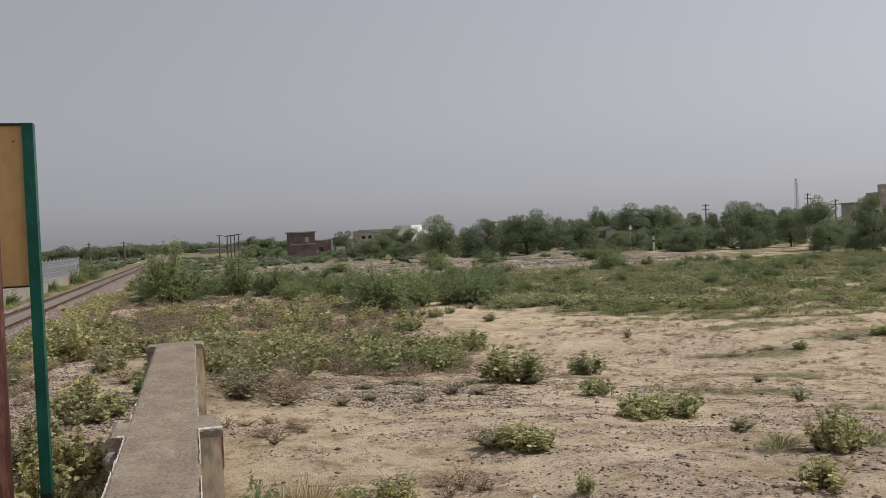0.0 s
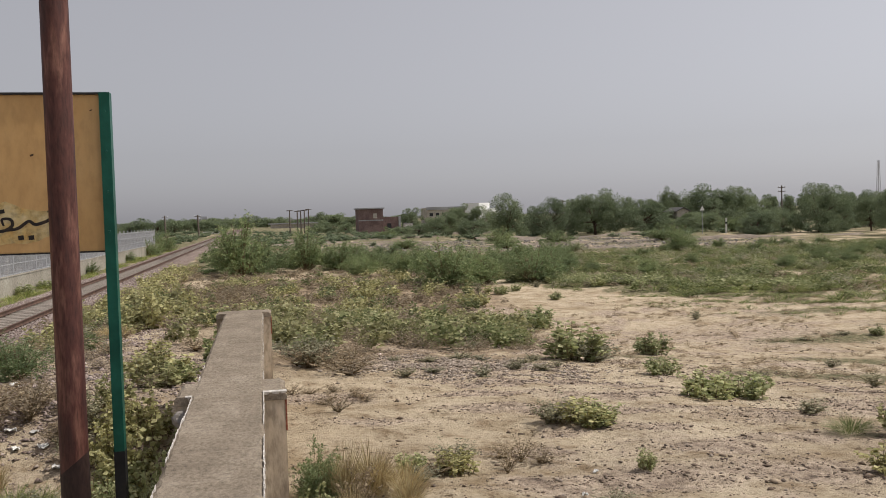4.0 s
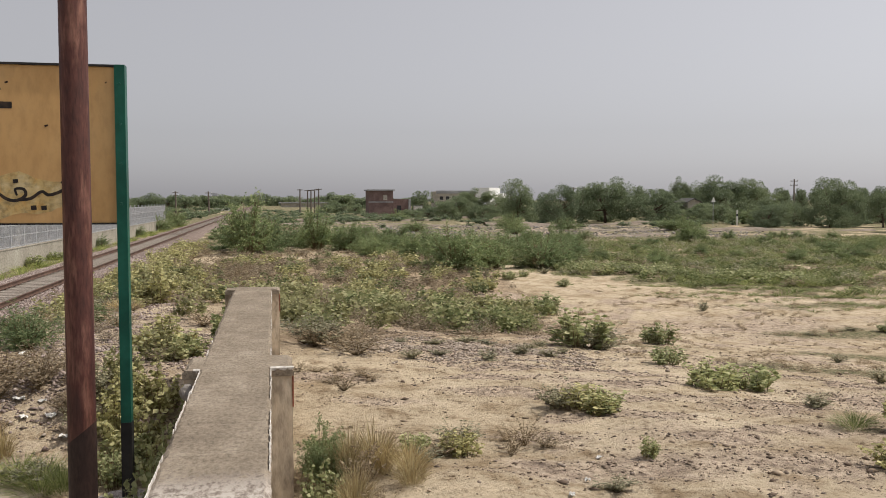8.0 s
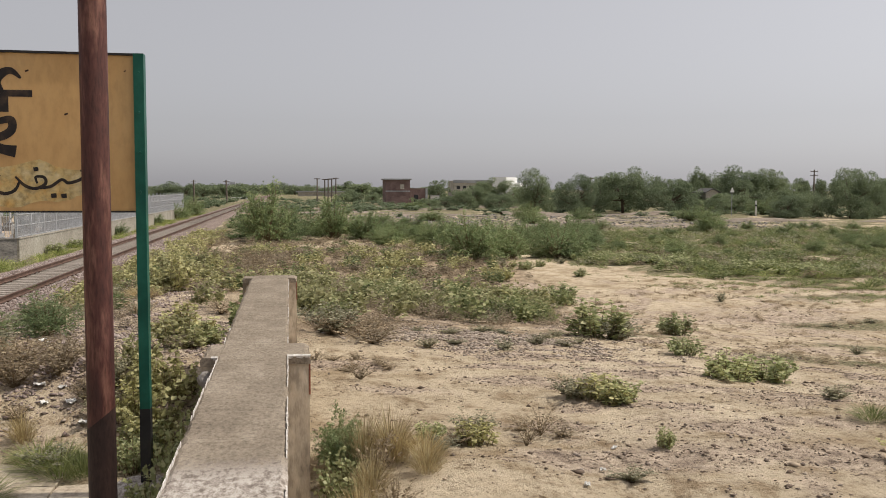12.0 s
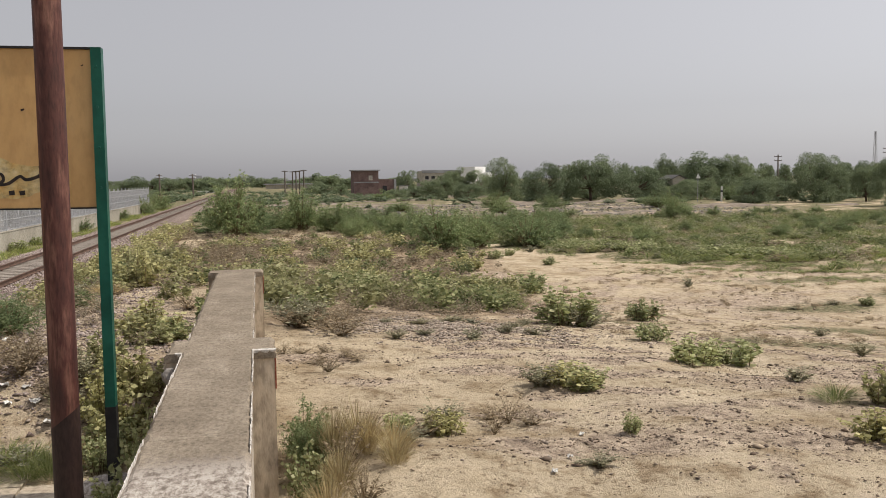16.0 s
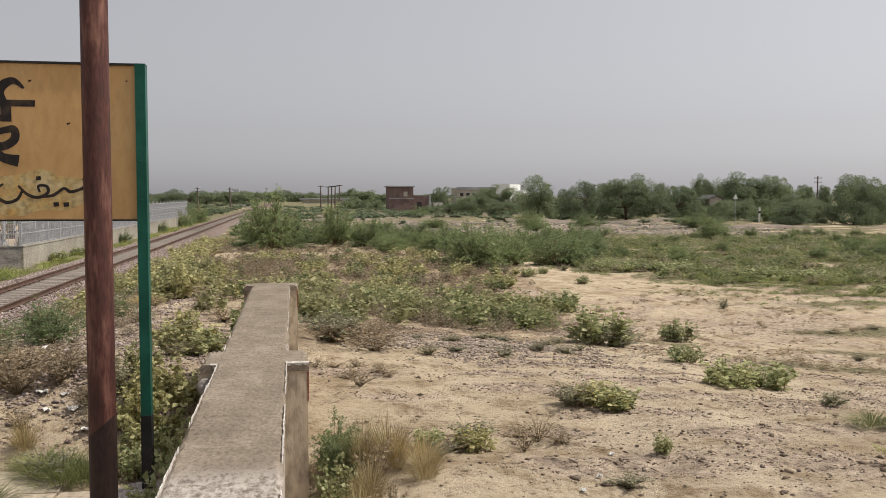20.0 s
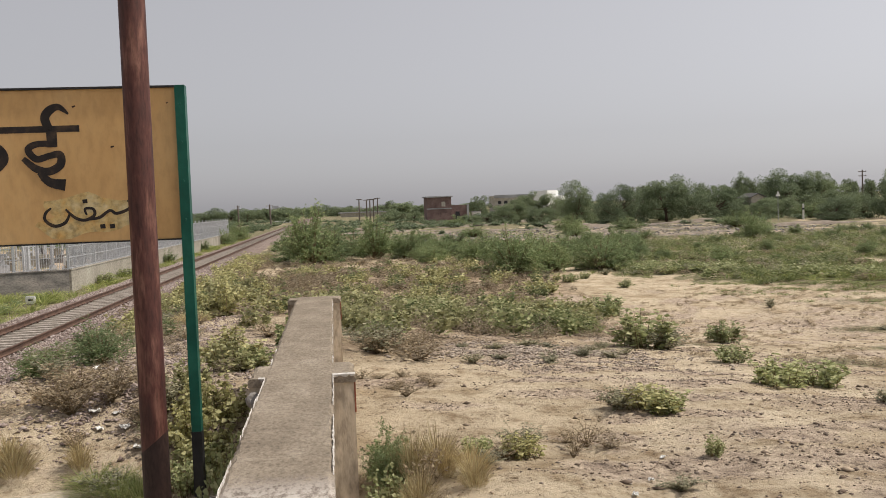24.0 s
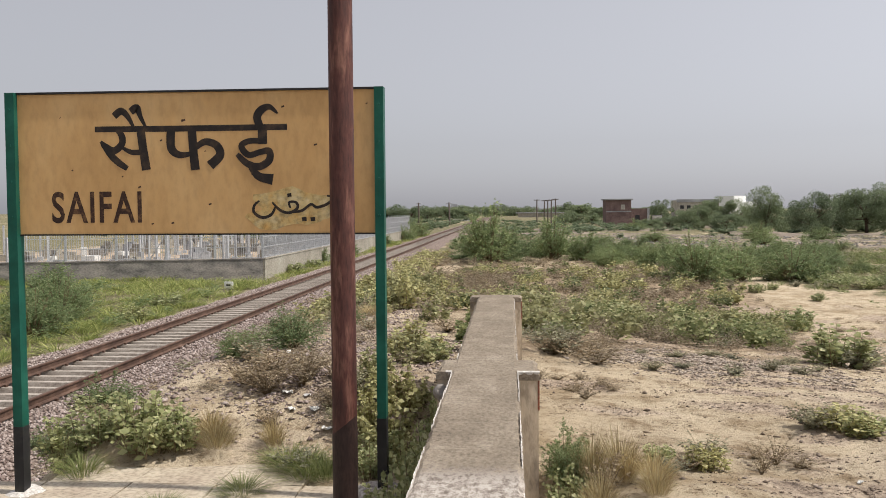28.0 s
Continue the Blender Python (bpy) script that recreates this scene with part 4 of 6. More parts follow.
def build_brick_house():
    h = thing("brick_building", "unfinished dark red brick building with a flat roof", "building")
    y, x0, x1, z0, z1 = 206.0, 22.0, 27.7, -0.6, 5.35
    part("wall", Shape().box(x0, x1, y, y + 7, z0, z1), M_BRICKHOUSE, h)
    part("roof", Shape().box(x0 - 0.35, x1 + 0.35, y - 0.35, y + 7.3, z1, z1 + 0.28), M_GREYCON, h)
    part("roof_band", Shape().box(x0 - 0.05, x1 + 0.05, y - 0.06, y, 2.6, 2.85), M_GREYCON, h, "grey concrete floor band")
    part("wing", Shape().box(x1, x1 + 4.4, y + 2, y + 7, z0, 3.4), M_BRICKHOUSE, h)
    part("column", Shape().box(x1 + 3.9, x1 + 4.4, y + 1.7, y + 2, z0, 3.5), M_GREYCON, h)
    for xx in (x0 + 3.4,):
        w = part("window", Shape().box(xx, xx + 0.9, y - 0.03, y + 0.1, 3.2, 4.3), M_BEIGE, h)
    part("doorway", Shape().box(x1 + 1.2, x1 + 2.2, y + 1.97, y + 2.1, z0, 1.9), M_DARK, h)
    s = thing("tank_stand", "small white tank hut beside the brick building", "hut", (34.5, 212, -0.4))
    part("box", Shape().box(-1.0, 1.0, -0.8, 0.8, 0, 2.1, 0.05), M_WHITE, s)
    part("roof", Shape().box(-1.15, 1.15, -0.95, 0.95, 2.1, 2.22), M_GREYCON, s)


build_brick_house()


M_LIMEWASH = worn("limewash", (0.88, 0.88, 0.87), (0.82, 0.82, 0.8), (0.9, 0.9, 0.9), 0.3, 0.8, fine=3, grain=0.2)


def build_white_building():
    h = thing("white_building", "long pale institutional building with a white end block", "building")
    y = 320.0
    part("wall", Shape().box(59.5, 74.5, y + 2, y + 14, -0.6, 6.3), M_BEIGE, h)
    part("parapet", Shape().box(59.2, 74.5, y + 1.7, y + 2.0, 5.5, 6.6), M_GREYCON, h)
    b = part("white_block", Shape().box(-3.2, 3.2, -3.2, 3.2, -0.6, 7.6), M_LIMEWASH, h, "white painted end block")
    b.matrix_local = pose(78.0, y - 1, 0, 0, 0, 38)
    b = part("white_step", Shape().box(-2.2, 2.2, -2.2, 2.2, -0.6, 5.6), M_LIMEWASH, h)
    b.matrix_local = pose(83.4, y - 1, 0, 0, 0, 38)
    windows(h, 60, 74, 0.4, 5.0, y + 2, 6, 2, 1.3, 1.2)


build_white_building()


def build_right_buildings():
    h = thing("beige_house", "beige rendered house among the trees", "house")
    part("wall", Shape().box(146, 154, 170, 174, -0.6, 6.3), M_BEIGE, h)
    part("roof", Shape().box(145.6, 154.3, 169.5, 174.4, 6.3, 6.6), M_GREYCON, h)
    windows(h, 146.5, 153.5, 2.2, 5.6, 170, 3, 1, 1.2, 1.4)
    h = thing("tall_house", "three-storey beige house with a roof stair tower", "house")
    part("wall", Shape().box(157.5, 170, 174, 179, -0.6, 8.9), M_BEIGE, h)
    part("parapet", Shape().box(157.2, 170.3, 173.6, 174, 8.4, 9.6), M_BEIGE, h)
    part("stair_tower", Shape().box(160.0, 163.0, 175, 178, 8.9, 10.8), M_BEIGE, h)
    windows(h, 158.5, 169, 2.5, 8.2, 174, 5, 2, 1.3, 1.4)
    h = thing("low_hut", "low pale hut behind the hedge", "hut")
    part("wall", Shape().add([(x, y, z) for y in (135, 139) for x, z in ((66.5, -0.6), (68.6, -0.6), (68.6, 2.9), (67.55, 3.4), (66.5, 2.9))],
                             [(0, 1, 2, 3, 4), (9, 8, 7, 6, 5), (0, 5, 6, 1), (1, 6, 7, 2), (4, 9, 5, 0)]), M_BEIGE, h)
    for side in (-1, 1):
        e, c = 67.55 + side * 1.4, 67.55
        part("roof_slope", Shape().add([(x, y, z + d) for d in (0.0, 0.12) for x, y, z in ((c, 134.7, 3.42), (e, 134.7, 2.76), (e, 139.3, 2.76), (c, 139.3, 3.42))],
                                       [(0, 1, 2, 3), (7, 6, 5, 4), (0, 4, 5, 1), (1, 5, 6, 2), (2, 6, 7, 3), (3, 7, 4, 0)]), M_TARP, h, "dark grey sheet roof")


build_right_buildings()


def build_flyover():
    f = thing("flyover", "long grey road bridge on piers far along the track", "bridge")
    z = 2.0
    part("deck", Shape().box(-160, 130, 600, 610, z, z + 1.2), M_GREYCON, f)
    part("parapet", Shape().box(-160, 130, 599.6, 599.9, z + 1.2, z + 1.9), M_GREYCON, f)
    for k in range(15):
        x = -150 + k * 20
        part("pier", Shape().box(x - 0.9, x + 0.9, 602, 608, -1.0, z).box(x - 1.6, x + 1.6, 601, 609, z - 0.9, z), M_GREYCON, f)
    for x, w, h in ((-40, 30, 5.0), (46, 40, 3.6), (88, 30, 3.5)):
        b = thing("distant_block", "hazy grey block of buildings on the horizon", "building", group="distant blocks")
        part("wall", Shape().box(x - w / 2, x + w / 2, 680, 700, -1, h), M_GREYCON, b)
        part("roof", Shape().box(x - w / 2 - 0.5, x + w / 2 + 0.5, 679.5, 700.5, h, h + 0.5), M_GREYCON, b)
        part("stair_tower", Shape().box(x - w / 6, x, 684, 690, h + 0.5, h + 3), M_GREYCON, b)
    s = thing("roadside_shed", "long pale blue-grey shed beside the steel poles", "shed")
    part("wall", Shape().box(4, 26, 430, 440, -0.6, 1.5), M_BEIGE, s)
    part("roof", Shape().box(3, 27, 429, 441, 1.5, 2.0), M_GREYCON, s)
    s = thing("white_wall", "low white boundary wall along the track", "wall", kind="structure")
    part("wall", Shape().box(-19, -13.5, 300, 300.4, -0.6, 0.35), M_WHITE, s)


build_flyover()


def build_poles():
    def arm_pole(name, label, x, y, top, lean=0.0, arms=2, r=0.13, group=""):
        p = thing(name, label, "pole", (x, y, -0.5), 0, group)
        h = top + 0.5
        part("post", Shape().tube([(0, 0, 0), (lean * h, 0, h)], [r, r * 0.7], 8), M_POST, p)
        for k in range(arms):
            z = h - 0.35 - 0.75 * k
            part("crossarm", Shape().box(lean * z - 0.75, lean * z + 0.75, -0.06, 0.06, z - 0.06, z + 0.06), M_POST, p)
            for d in (-0.68, 0, 0.68):
                s = Shape().tube([(lean * z + d, 0, z + 0.06), (lean * z + d, 0, z + 0.18), (lean * z + d, 0, z + 0.26)], [0.05, 0.07, 0.03], 6)
                part("insulator", s, M_WHITE, p)
        return p
    g = "line poles along the track"
    arm_pole("telegraph_pole", "leaning dark trackside pole with crossarms", -14.55, 216, 5.2, -0.025, 2, 0.23, g)
    arm_pole("telegraph_pole", "leaning dark trackside pole with crossarms", -25.4, 249, 5.5, -0.02, 2, 0.25, g)
    for x, y, top in ((95, 150, 7.05), (118, 150, 8.4), (124.5, 150, 7.0)):
        arm_pole("power_pole", "grey concrete power pole rising from the trees", x, y, top, 0, 2, 0.16, "power poles by the road")
    for x in (64.0, 66.2):
        arm_pole("power_pole", "grey concrete power pole rising from the trees", x, 184, 6.0, 0, 1, 0.16, "power poles by the road")
    st = "bare steel poles in a row"
    for x, h, l in ((6.9, 6.5, 0), (8.9, 6.3, 0), (9.8, 6.4, 0.0), (10.7, 6.5, 0.01), (11.8, 6.7, 0.01)):
        p = thing("steel_pole", "tall bare grey steel pole standing in the field", "pole", (x + 0.4, 240, -0.5), 0, st)
        part("mast", Shape().tube([(0, 0, 0), (l * h, 0, h)], [0.2, 0.15], 6), M_POST, p)
        part("crossarm", Shape().box(-0.8 + l * h, 0.8 + l * h, -0.08, 0.08, h - 0.25, h - 0.05), M_POST, p)
    # lattice tower
    t = thing("lattice_tower", "tall steel lattice mast on the skyline", "tower", (231, 300, -0.5))
    H, a, b = 20.0, 0.75, 0.25
    for sx, sy in ((-1, -1), (1, -1), (1, 1), (-1, 1)):
        part("leg", Shape().tube([(sx * a, sy * a, 0), (sx * b, sy * b, H)], [0.08, 0.06], 5), M_GREYCON, t)
    s = Shape()
    for k in range(12):
        za, zb = H * k / 12, H * (k + 1) / 12
        ra, rb = a + (b - a) * k / 12, a + (b - a) * (k + 1) / 12
        for sx, sy, tx, ty in ((-1, -1, 1, -1), (1, -1, 1, 1), (1, 1, -1, 1), (-1, 1, -1, -1)):
            s.tube([(sx * ra, sy * ra, za), (tx * rb, ty * rb, zb)], [0.035, 0.035], 4)
            s.tube([(sx * ra, sy * ra, za), (tx * ra, ty * ra, za)], [0.035, 0.035], 4)
    part("lattice", s, M_GREYCON, t)


build_poles()


def build_roadside():
    g = thing("road_sign", "white triangular warning sign on a thin post", "sign", (60.45, 115, -0.5))
    part("post", Shape().tube([(0, 0, 0), (0, 0, 4.1)], [0.05, 0.05], 8), M_GREYCON, g)
    plate = Shape()
    for y in (-0.07, -0.05):
        plate.v += [(-0.36, y, 3.45), (0.36, y, 3.45), (0.0, y, 4.15)]
    plate.f = [(0, 1, 2), (5, 4, 3), (0, 3, 4, 1), (1, 4, 5, 2), (2, 5, 3, 0)]
    part("plate", plate, M_WHITE, g, "white triangular plate")
    k = thing("kerb_post", "short white painted roadside post", "post", (64.1, 115, -0.5))
    part("post", Shape().box(-0.11, 0.11, -0.1, 0.1, 0, 2.3, 0.03), M_WHITE, k)
    part("band", Shape().box(-0.115, 0.115, -0.105, 0.105, 1.5, 1.75), M_DARK, k)


build_roadside()


# ---- plants ----
def leaf_quads(p, d, size, wide, r, droop=0.25):
    """Four-cornered leaves at p along d."""
    n = len(p)
    d = d / np.linalg.norm(d, axis=1, keepdims=True)
    side = np.cross(d, r.normal(0, 1, (n, 3)))
    side /= np.linalg.norm(side, axis=1, keepdims=True) + 1e-9
    s = np.asarray(size)[:, None]
    mid = p + d * s * 0.5
    tip = p + d * s - np.array([0, 0, 1]) * s * droop
    return np.stack([p, mid + side * s * wide, tip, mid - side * s * wide], 1)


def curve_points(base, end, t, arch):
    """Points on arching stems."""
    q = base + (end - base) * t[:, None]
    q[:, 2] += arch * 4 * t * (1 - t)
    return q


def stems_shape(bases, ends, arch, r0):
    s = Shape()
    for b, e in zip(bases, ends):
        pts = [tuple(curve_points(b[None], e[None], np.array([t]), arch)[0]) for t in (0.0, 0.35, 0.7, 1.0)]
        s.tube(pts, [r0, r0 * 0.8, r0 * 0.55, r0 * 0.25], 4, False)
    return s


def plant_meshes(name, seed, stems, leaves, leaf, wide, leaf_mat, stem_mat, arch=0.06, spread=1.0, low=0.12, stem_r=0.009):
    """A clump one metre wide and high: leaning stems and their leaves. Returns two meshes and the leaves' corners."""
    r = np.random.RandomState(seed)
    a = r.uniform(0, 6.28, stems)
    rad = 0.5 * spread * np.sqrt(r.uniform(0.0, 1, stems))
    foot = rad * (r.uniform(0.3, 0.85, stems) if stems > 30 else r.uniform(0.0, 0.05, stems))
    base = np.stack([np.cos(a) * foot, np.sin(a) * foot, np.full(stems, -0.03)], -1)
    end = np.stack([np.cos(a) * rad, np.sin(a) * rad, (1 - 0.45 * (rad / 0.5) ** 2) * r.uniform(0.4, 1.05, stems)], -1)
    end += np.concatenate([r.normal(0, 0.06, (stems, 2)), np.zeros((stems, 1))], 1)
    k = r.randint(0, stems, leaves)
    t = low + (1 - low) * r.uniform(0, 1, leaves) ** 0.8
    p = base[k] + (end[k] - base[k]) * t[:, None]
    p[:, 2] += arch * 4 * t * (1 - t)
    p += r.normal(0, 0.012, (leaves, 3))
    turn = r.uniform(0, 6.28, leaves)
    d = np.stack([np.cos(turn), np.sin(turn), r.uniform(-0.1, 0.9, leaves)], -1)
    v = leaf_quads(p, d, leaf * r.uniform(0.55, 1.3, leaves) * (1.15 - 0.4 * t), wide, r, 0.15)
    return quads_mesh(name + "_leaves", v, leaf_mat), stems_shape(base, end, arch, stem_r).mesh(name + "_stems", stem_mat), v


def feather_meshes(name, seed, leaf_mat, stem_mat, branches=64, twigs=11, leaflets=13, leaf=0.034):
    """A feathery thorn bush, one metre wide and high: long arching branches, twigs and fine leaflets."""
    r = np.random.RandomState(seed)
    a = r.uniform(0, 6.28, branches)
    rad = 0.5 * r.uniform(0.25, 1.0, branches)
    base = np.stack([np.cos(a) * 0.04, np.sin(a) * 0.04, np.full(branches, -0.02)], -1)
    end = np.stack([np.cos(a) * rad, np.sin(a) * rad, np.sqrt(np.maximum(0.05, 1 - (rad / 0.54) ** 2)) * r.uniform(0.12, 1.15, branches) ** 0.8], -1)
    out = []
    for i in range(branches):
        t = r.uniform(0.3, 1.0, twigs)
        q = base[i] + (end[i] - base[i]) * t[:, None]
        q[:, 2] += 0.06 * 4 * t * (1 - t)
        w = (end[i] - base[i]) * 0.5 + r.normal(0, 0.28, (twigs, 3))
        w = w / np.linalg.norm(w, axis=1, keepdims=True) * r.uniform(0.08, 0.2, (twigs, 1))
        for j in range(twigs):
            u = np.linspace(0.1, 1, leaflets)
            p = q[j] + w[j] * u[:, None] - np.array([0, 0, 0.05]) * (u ** 2)[:, None]
            d = r.normal(0, 1, (leaflets, 3)) + w[j] * 3
            out.append(leaf_quads(p, d, leaf * r.uniform(0.7, 1.3, leaflets), 0.22, r))
    return quads_mesh(name + "_leaves", np.concatenate(out), leaf_mat), stems_shape(base, end, 0.06, 0.007).mesh(name + "_stems", stem_mat)


def grass_verts(seed, blades, spread=0.5, bend=0.35, wide=0.006):
    """Grass blades, one metre wide and high: narrow pointed strips."""
    r = np.random.RandomState(seed)
    a, q = r.uniform(0, 6.28, blades), spread * np.sqrt(r.uniform(0, 1, blades))
    base = np.stack([np.cos(a) * q * 0.5, np.sin(a) * q * 0.5, np.full(blades, -0.02)], -1)
    h = r.uniform(0.45, 1.0, blades) * (1 - 0.4 * q / spread)
    lean = np.stack([np.cos(a), np.sin(a), np.zeros(blades)], -1) * (q * 0.9 + r.uniform(0, bend, blades) * 0.6)[:, None] + r.normal(0, 0.06, (blades, 3))
    tip = base + lean + np.array([0, 0, 1]) * h[:, None]
    mid = base + lean * 0.35 + np.array([0, 0, 0.6]) * h[:, None]
    side = np.stack([-np.sin(a), np.cos(a), np.zeros(blades)], -1) * wide + r.normal(0, wide * 0.4, (blades, 3))
    return np.stack([base - side * 0.6, mid - side, tip, mid + side], 1)


WEED = [plant_meshes("weed", 100 + k, 44, 700, 0.12, 0.38, M_LEAF_PALE, M_STEM, low=0.05, stem_r=0.007) for k in range(3)]
WEED_Y = [plant_meshes("yellow_weed", 110 + k, 42, 640, 0.125, 0.42, M_LEAF_YELLOW, M_STEM, low=0.06, stem_r=0.007) for k in range(3)]
WEED_D = [plant_meshes("dusty_weed", 120 + k, 30, 800, 0.08, 0.34, M_LEAF_DUSTY, M_STEM, low=0.05, stem_r=0.006) for k in range(2)]
WEED_B = [plant_meshes("withered_weed", 130 + k, 26, 520, 0.07, 0.3, M_BROWNWEED, M_STEM, low=0.08, stem_r=0.006) for k in range(2)]
TWIGS = [plant_meshes("twiggy_weed", 140 + k, 15, 170, 0.07, 0.35, M_BROWNWEED, M_STEM, low=0.05, arch=0.12, stem_r=0.007) for k in range(2)]
FEATHER = [feather_meshes("thorn_bush", 150 + k, M_LEAF_FEATHER, M_STEM) for k in range(3)]
TUFT = [(quads_mesh("grass_tuft", grass_verts(160 + k, 460, 0.5, 0.35, 0.0042), M_GRASS), None) for k in range(2)]
STRAW = [(quads_mesh("straw_tuft", grass_verts(170 + k, 460, 0.45, 0.3, 0.0045), M_STRAW), None) for k in range(2)]
KINDS = {
    "weed": (WEED, "leafy green weed growing on the sandy ground", "weed", "green weeds"),
    "yellow": (WEED_Y, "yellowing broad-leaved weed on the dry ground", "weed", "yellowing weeds"),
    "dusty": (WEED_D, "dusty grey-green low weed clump", "weed", "dusty weeds"),
    "brown": (WEED_B, "withered brown weed clump", "weed", "withered weeds"),
    "twigs": (TWIGS, "bare twiggy dry weed on the sand", "weed", "dry weeds"),
    "bush": (FEATHER, "feathery green thorn bush in the field", "bush", "thorn bushes"),
    "tuft": (TUFT, "tuft of green grass", "grass", "grass tufts"),
    "straw": (STRAW, "tuft of dry straw-coloured grass", "grass", "dry grass tufts"),
}
plant_rng = random.Random(55)


def plant(kind, x, y, h, w):
    pool, label, cat, group = KINDS[kind]
    leaves, stems = plant_rng.choice(pool)[:2]
    name = {"bush": "thorn_bush", "tuft": "grass_tuft", "straw": "grass_tuft"}.get(kind, "weed")
    m = pose(x, y, height(x, y), plant_rng.uniform(-4, 4), plant_rng.uniform(-4, 4), plant_rng.uniform(0, 360))
    if stems is None:
        ob = tagged(new(name, leaves), label, cat, group)
        ob.matrix_world = m @ Matrix.Diagonal((w, w, h, 1))
        return ob
    t = tagged(new(name), label, cat, group)
    t.matrix_world = m @ Matrix.Diagonal((w, w, h, 1))
    tagged(part("foliage", leaves, None, t), kind="stuff")
    tagged(part("stem", stems, None, t), kind="stuff")
    return t


# clumps that stand by themselves: kind, x, y, height, width
for row in (("weed", 8.91, 28.57, 0.57, 1.26), ("weed", 4.91, 13.79, 0.66, 1.21), ("dusty", 5.22, 13.66, 0.50, 1.00), ("weed", 7.67, 16.92, 0.48, 0.81), ("weed", 5.18, 11.13, 0.29, 0.52),
            ("weed", 4.54, 8.70, 0.32, 0.66), ("weed", 5.11, 8.96, 0.35, 0.73), ("yellow", 2.66, 7.35, 0.24, 0.55), ("weed", 2.78, 7.28, 0.2, 0.45), ("dusty", 2.42, 7.4, 0.28, 0.5), ("weed", 2.51, 5.69, 0.15, 0.16),
            ("dusty", 5.04, 7.65, 0.16, 0.51), ("twigs", 1.68, 6.06, 0.21, 0.32), ("twigs", 1.61, 5.87, 0.16, 0.24), ("yellow", 1.28, 5.95, 0.19, 0.32), ("weed", 0.98, 5.96, 0.15, 0.24)):
    plant(*row)
for row in (("weed", 0.42, 5.86, 0.32, 0.28), ("bush", 0.38, 5.53, 0.34, 0.32), ("straw", 0.51, 5.50, 0.45, 0.26), ("straw", 0.70, 5.38, 0.32, 0.2), ("straw", 0.50, 4.96, 0.34, 0.24), ("straw", 0.42, 4.64, 0.36, 0.3), ("brown", 0.55, 5.2, 0.4, 0.3), ("weed", 0.36, 5.2, 0.34, 0.3), ("brown", 0.6, 4.7, 0.25, 0.3), ("dusty", 1.0, 5.7, 0.14, 0.3), ("brown", 1.15, 5.9, 0.16, 0.35), ("brown", 1.95, 6.15, 0.14, 0.4), ("dusty", 2.0, 5.0, 0.1, 0.3),
            ("straw", 0.82, 5.05, 0.24, 0.24), ("brown", 0.68, 8.11, 0.19, 0.30), ("yellow", 4.97, 6.32, 0.37, 0.45), ("weed", 5.21, 6.43, 0.33, 0.40), ("tuft", 4.63, 6.51, 0.18, 0.36), ("tuft", 5.64, 6.65, 0.19, 0.46),
            ("yellow", 4.12, 5.34, 0.22, 0.43), ("dusty", 7.95, 10.58, 0.23, 0.42)):
    plant(*row)
for row in (("dusty", 14.2, 21.6, 0.12, 0.6), ("dusty", 15.79, 22.12, 0.14, 0.5), ("weed", 16.6, 21.8, 0.3, 0.5), ("dusty", 19.19, 22.84, 0.21, 0.9), ("weed", 20.53, 23.04, 0.38, 0.8), ("tuft", 7.39, 9.15, 0.09, 0.30),
            ("tuft", 7.69, 8.89, 0.09, 0.30), ("tuft", 6.29, 7.76, 0.08, 0.30), ("weed", 8.52, 26.49, 0.38, 0.65), ("dusty", 13.94, 27.10, 0.39, 0.65), ("dusty", 10.33, 14.90, 0.20, 0.43)):
    plant(*row)
for row in (("straw", 0.66, 5.48, 0.38, 0.32), ("bush", 0.36, 5.78, 0.38, 0.34), ("straw", 0.84, 5.3, 0.24, 0.28), ("dusty", 1.3, 6.15, 0.2, 0.4), ("twigs", 1.8, 6.2, 0.24, 0.36), ("brown", 1.72, 6.38, 0.12, 0.42)):
    plant(*row)
# weeds along the sandy edge of the field
for row in (("weed", 10.54, 39.09, 0.46, 0.89), ("dusty", 13.11, 41.9, 0.43, 0.81), ("weed", 11.99, 35.59, 0.37, 0.69), ("dusty", 9.85, 40.41, 0.51, 0.76), ("weed", 15.92, 41.06, 0.54, 0.97), ("dusty", 17.64, 42.11, 0.56, 1.34), ("weed", 11.57, 40.34, 0.41, 0.62), ("weed", 23.17, 48.97, 0.66, 1.19), ("dusty", 21.15, 41.87, 0.42, 1.03), ("tuft", 18.69, 35.1, 0.26, 1.17), ("tuft", 21.81, 33.82, 0.49, 1.62), ("tuft", 23.4, 34.24, 0.44, 1.22), ("brown", 14.96, 41.42, 0.29, 0.65), ("brown", 9.27, 43.31, 0.4, 0.98)):
    plant(*row)
# left of the wall
for row in (("yellow", -1.20, 11.23, 0.45, 0.73), ("weed", -0.98, 11.34, 0.36, 0.54), ("yellow", -1.54, 10.15, 0.42, 0.46), ("yellow", -1.41, 9.70, 0.42, 0.5), ("brown", -1.90, 9.65, 0.3, 0.55), ("weed", -0.56, 5.75, 0.48, 0.29),
            ("weed", -0.66, 6.85, 0.46, 0.37), ("weed", -0.56, 5.32, 0.36, 0.26), ("weed", -0.75, 8.15, 0.50, 0.45), ("weed", -3.60, 8.66, 0.62, 0.72), ("weed", -3.32, 8.73, 0.5, 0.59), ("straw", -2.93, 8.77, 0.41, 0.47),
            ("weed", -7.38, 15.30, 0.53, 1.04), ("bush", -3.32, 13.45, 0.62, 1.16)):
    plant(*row)
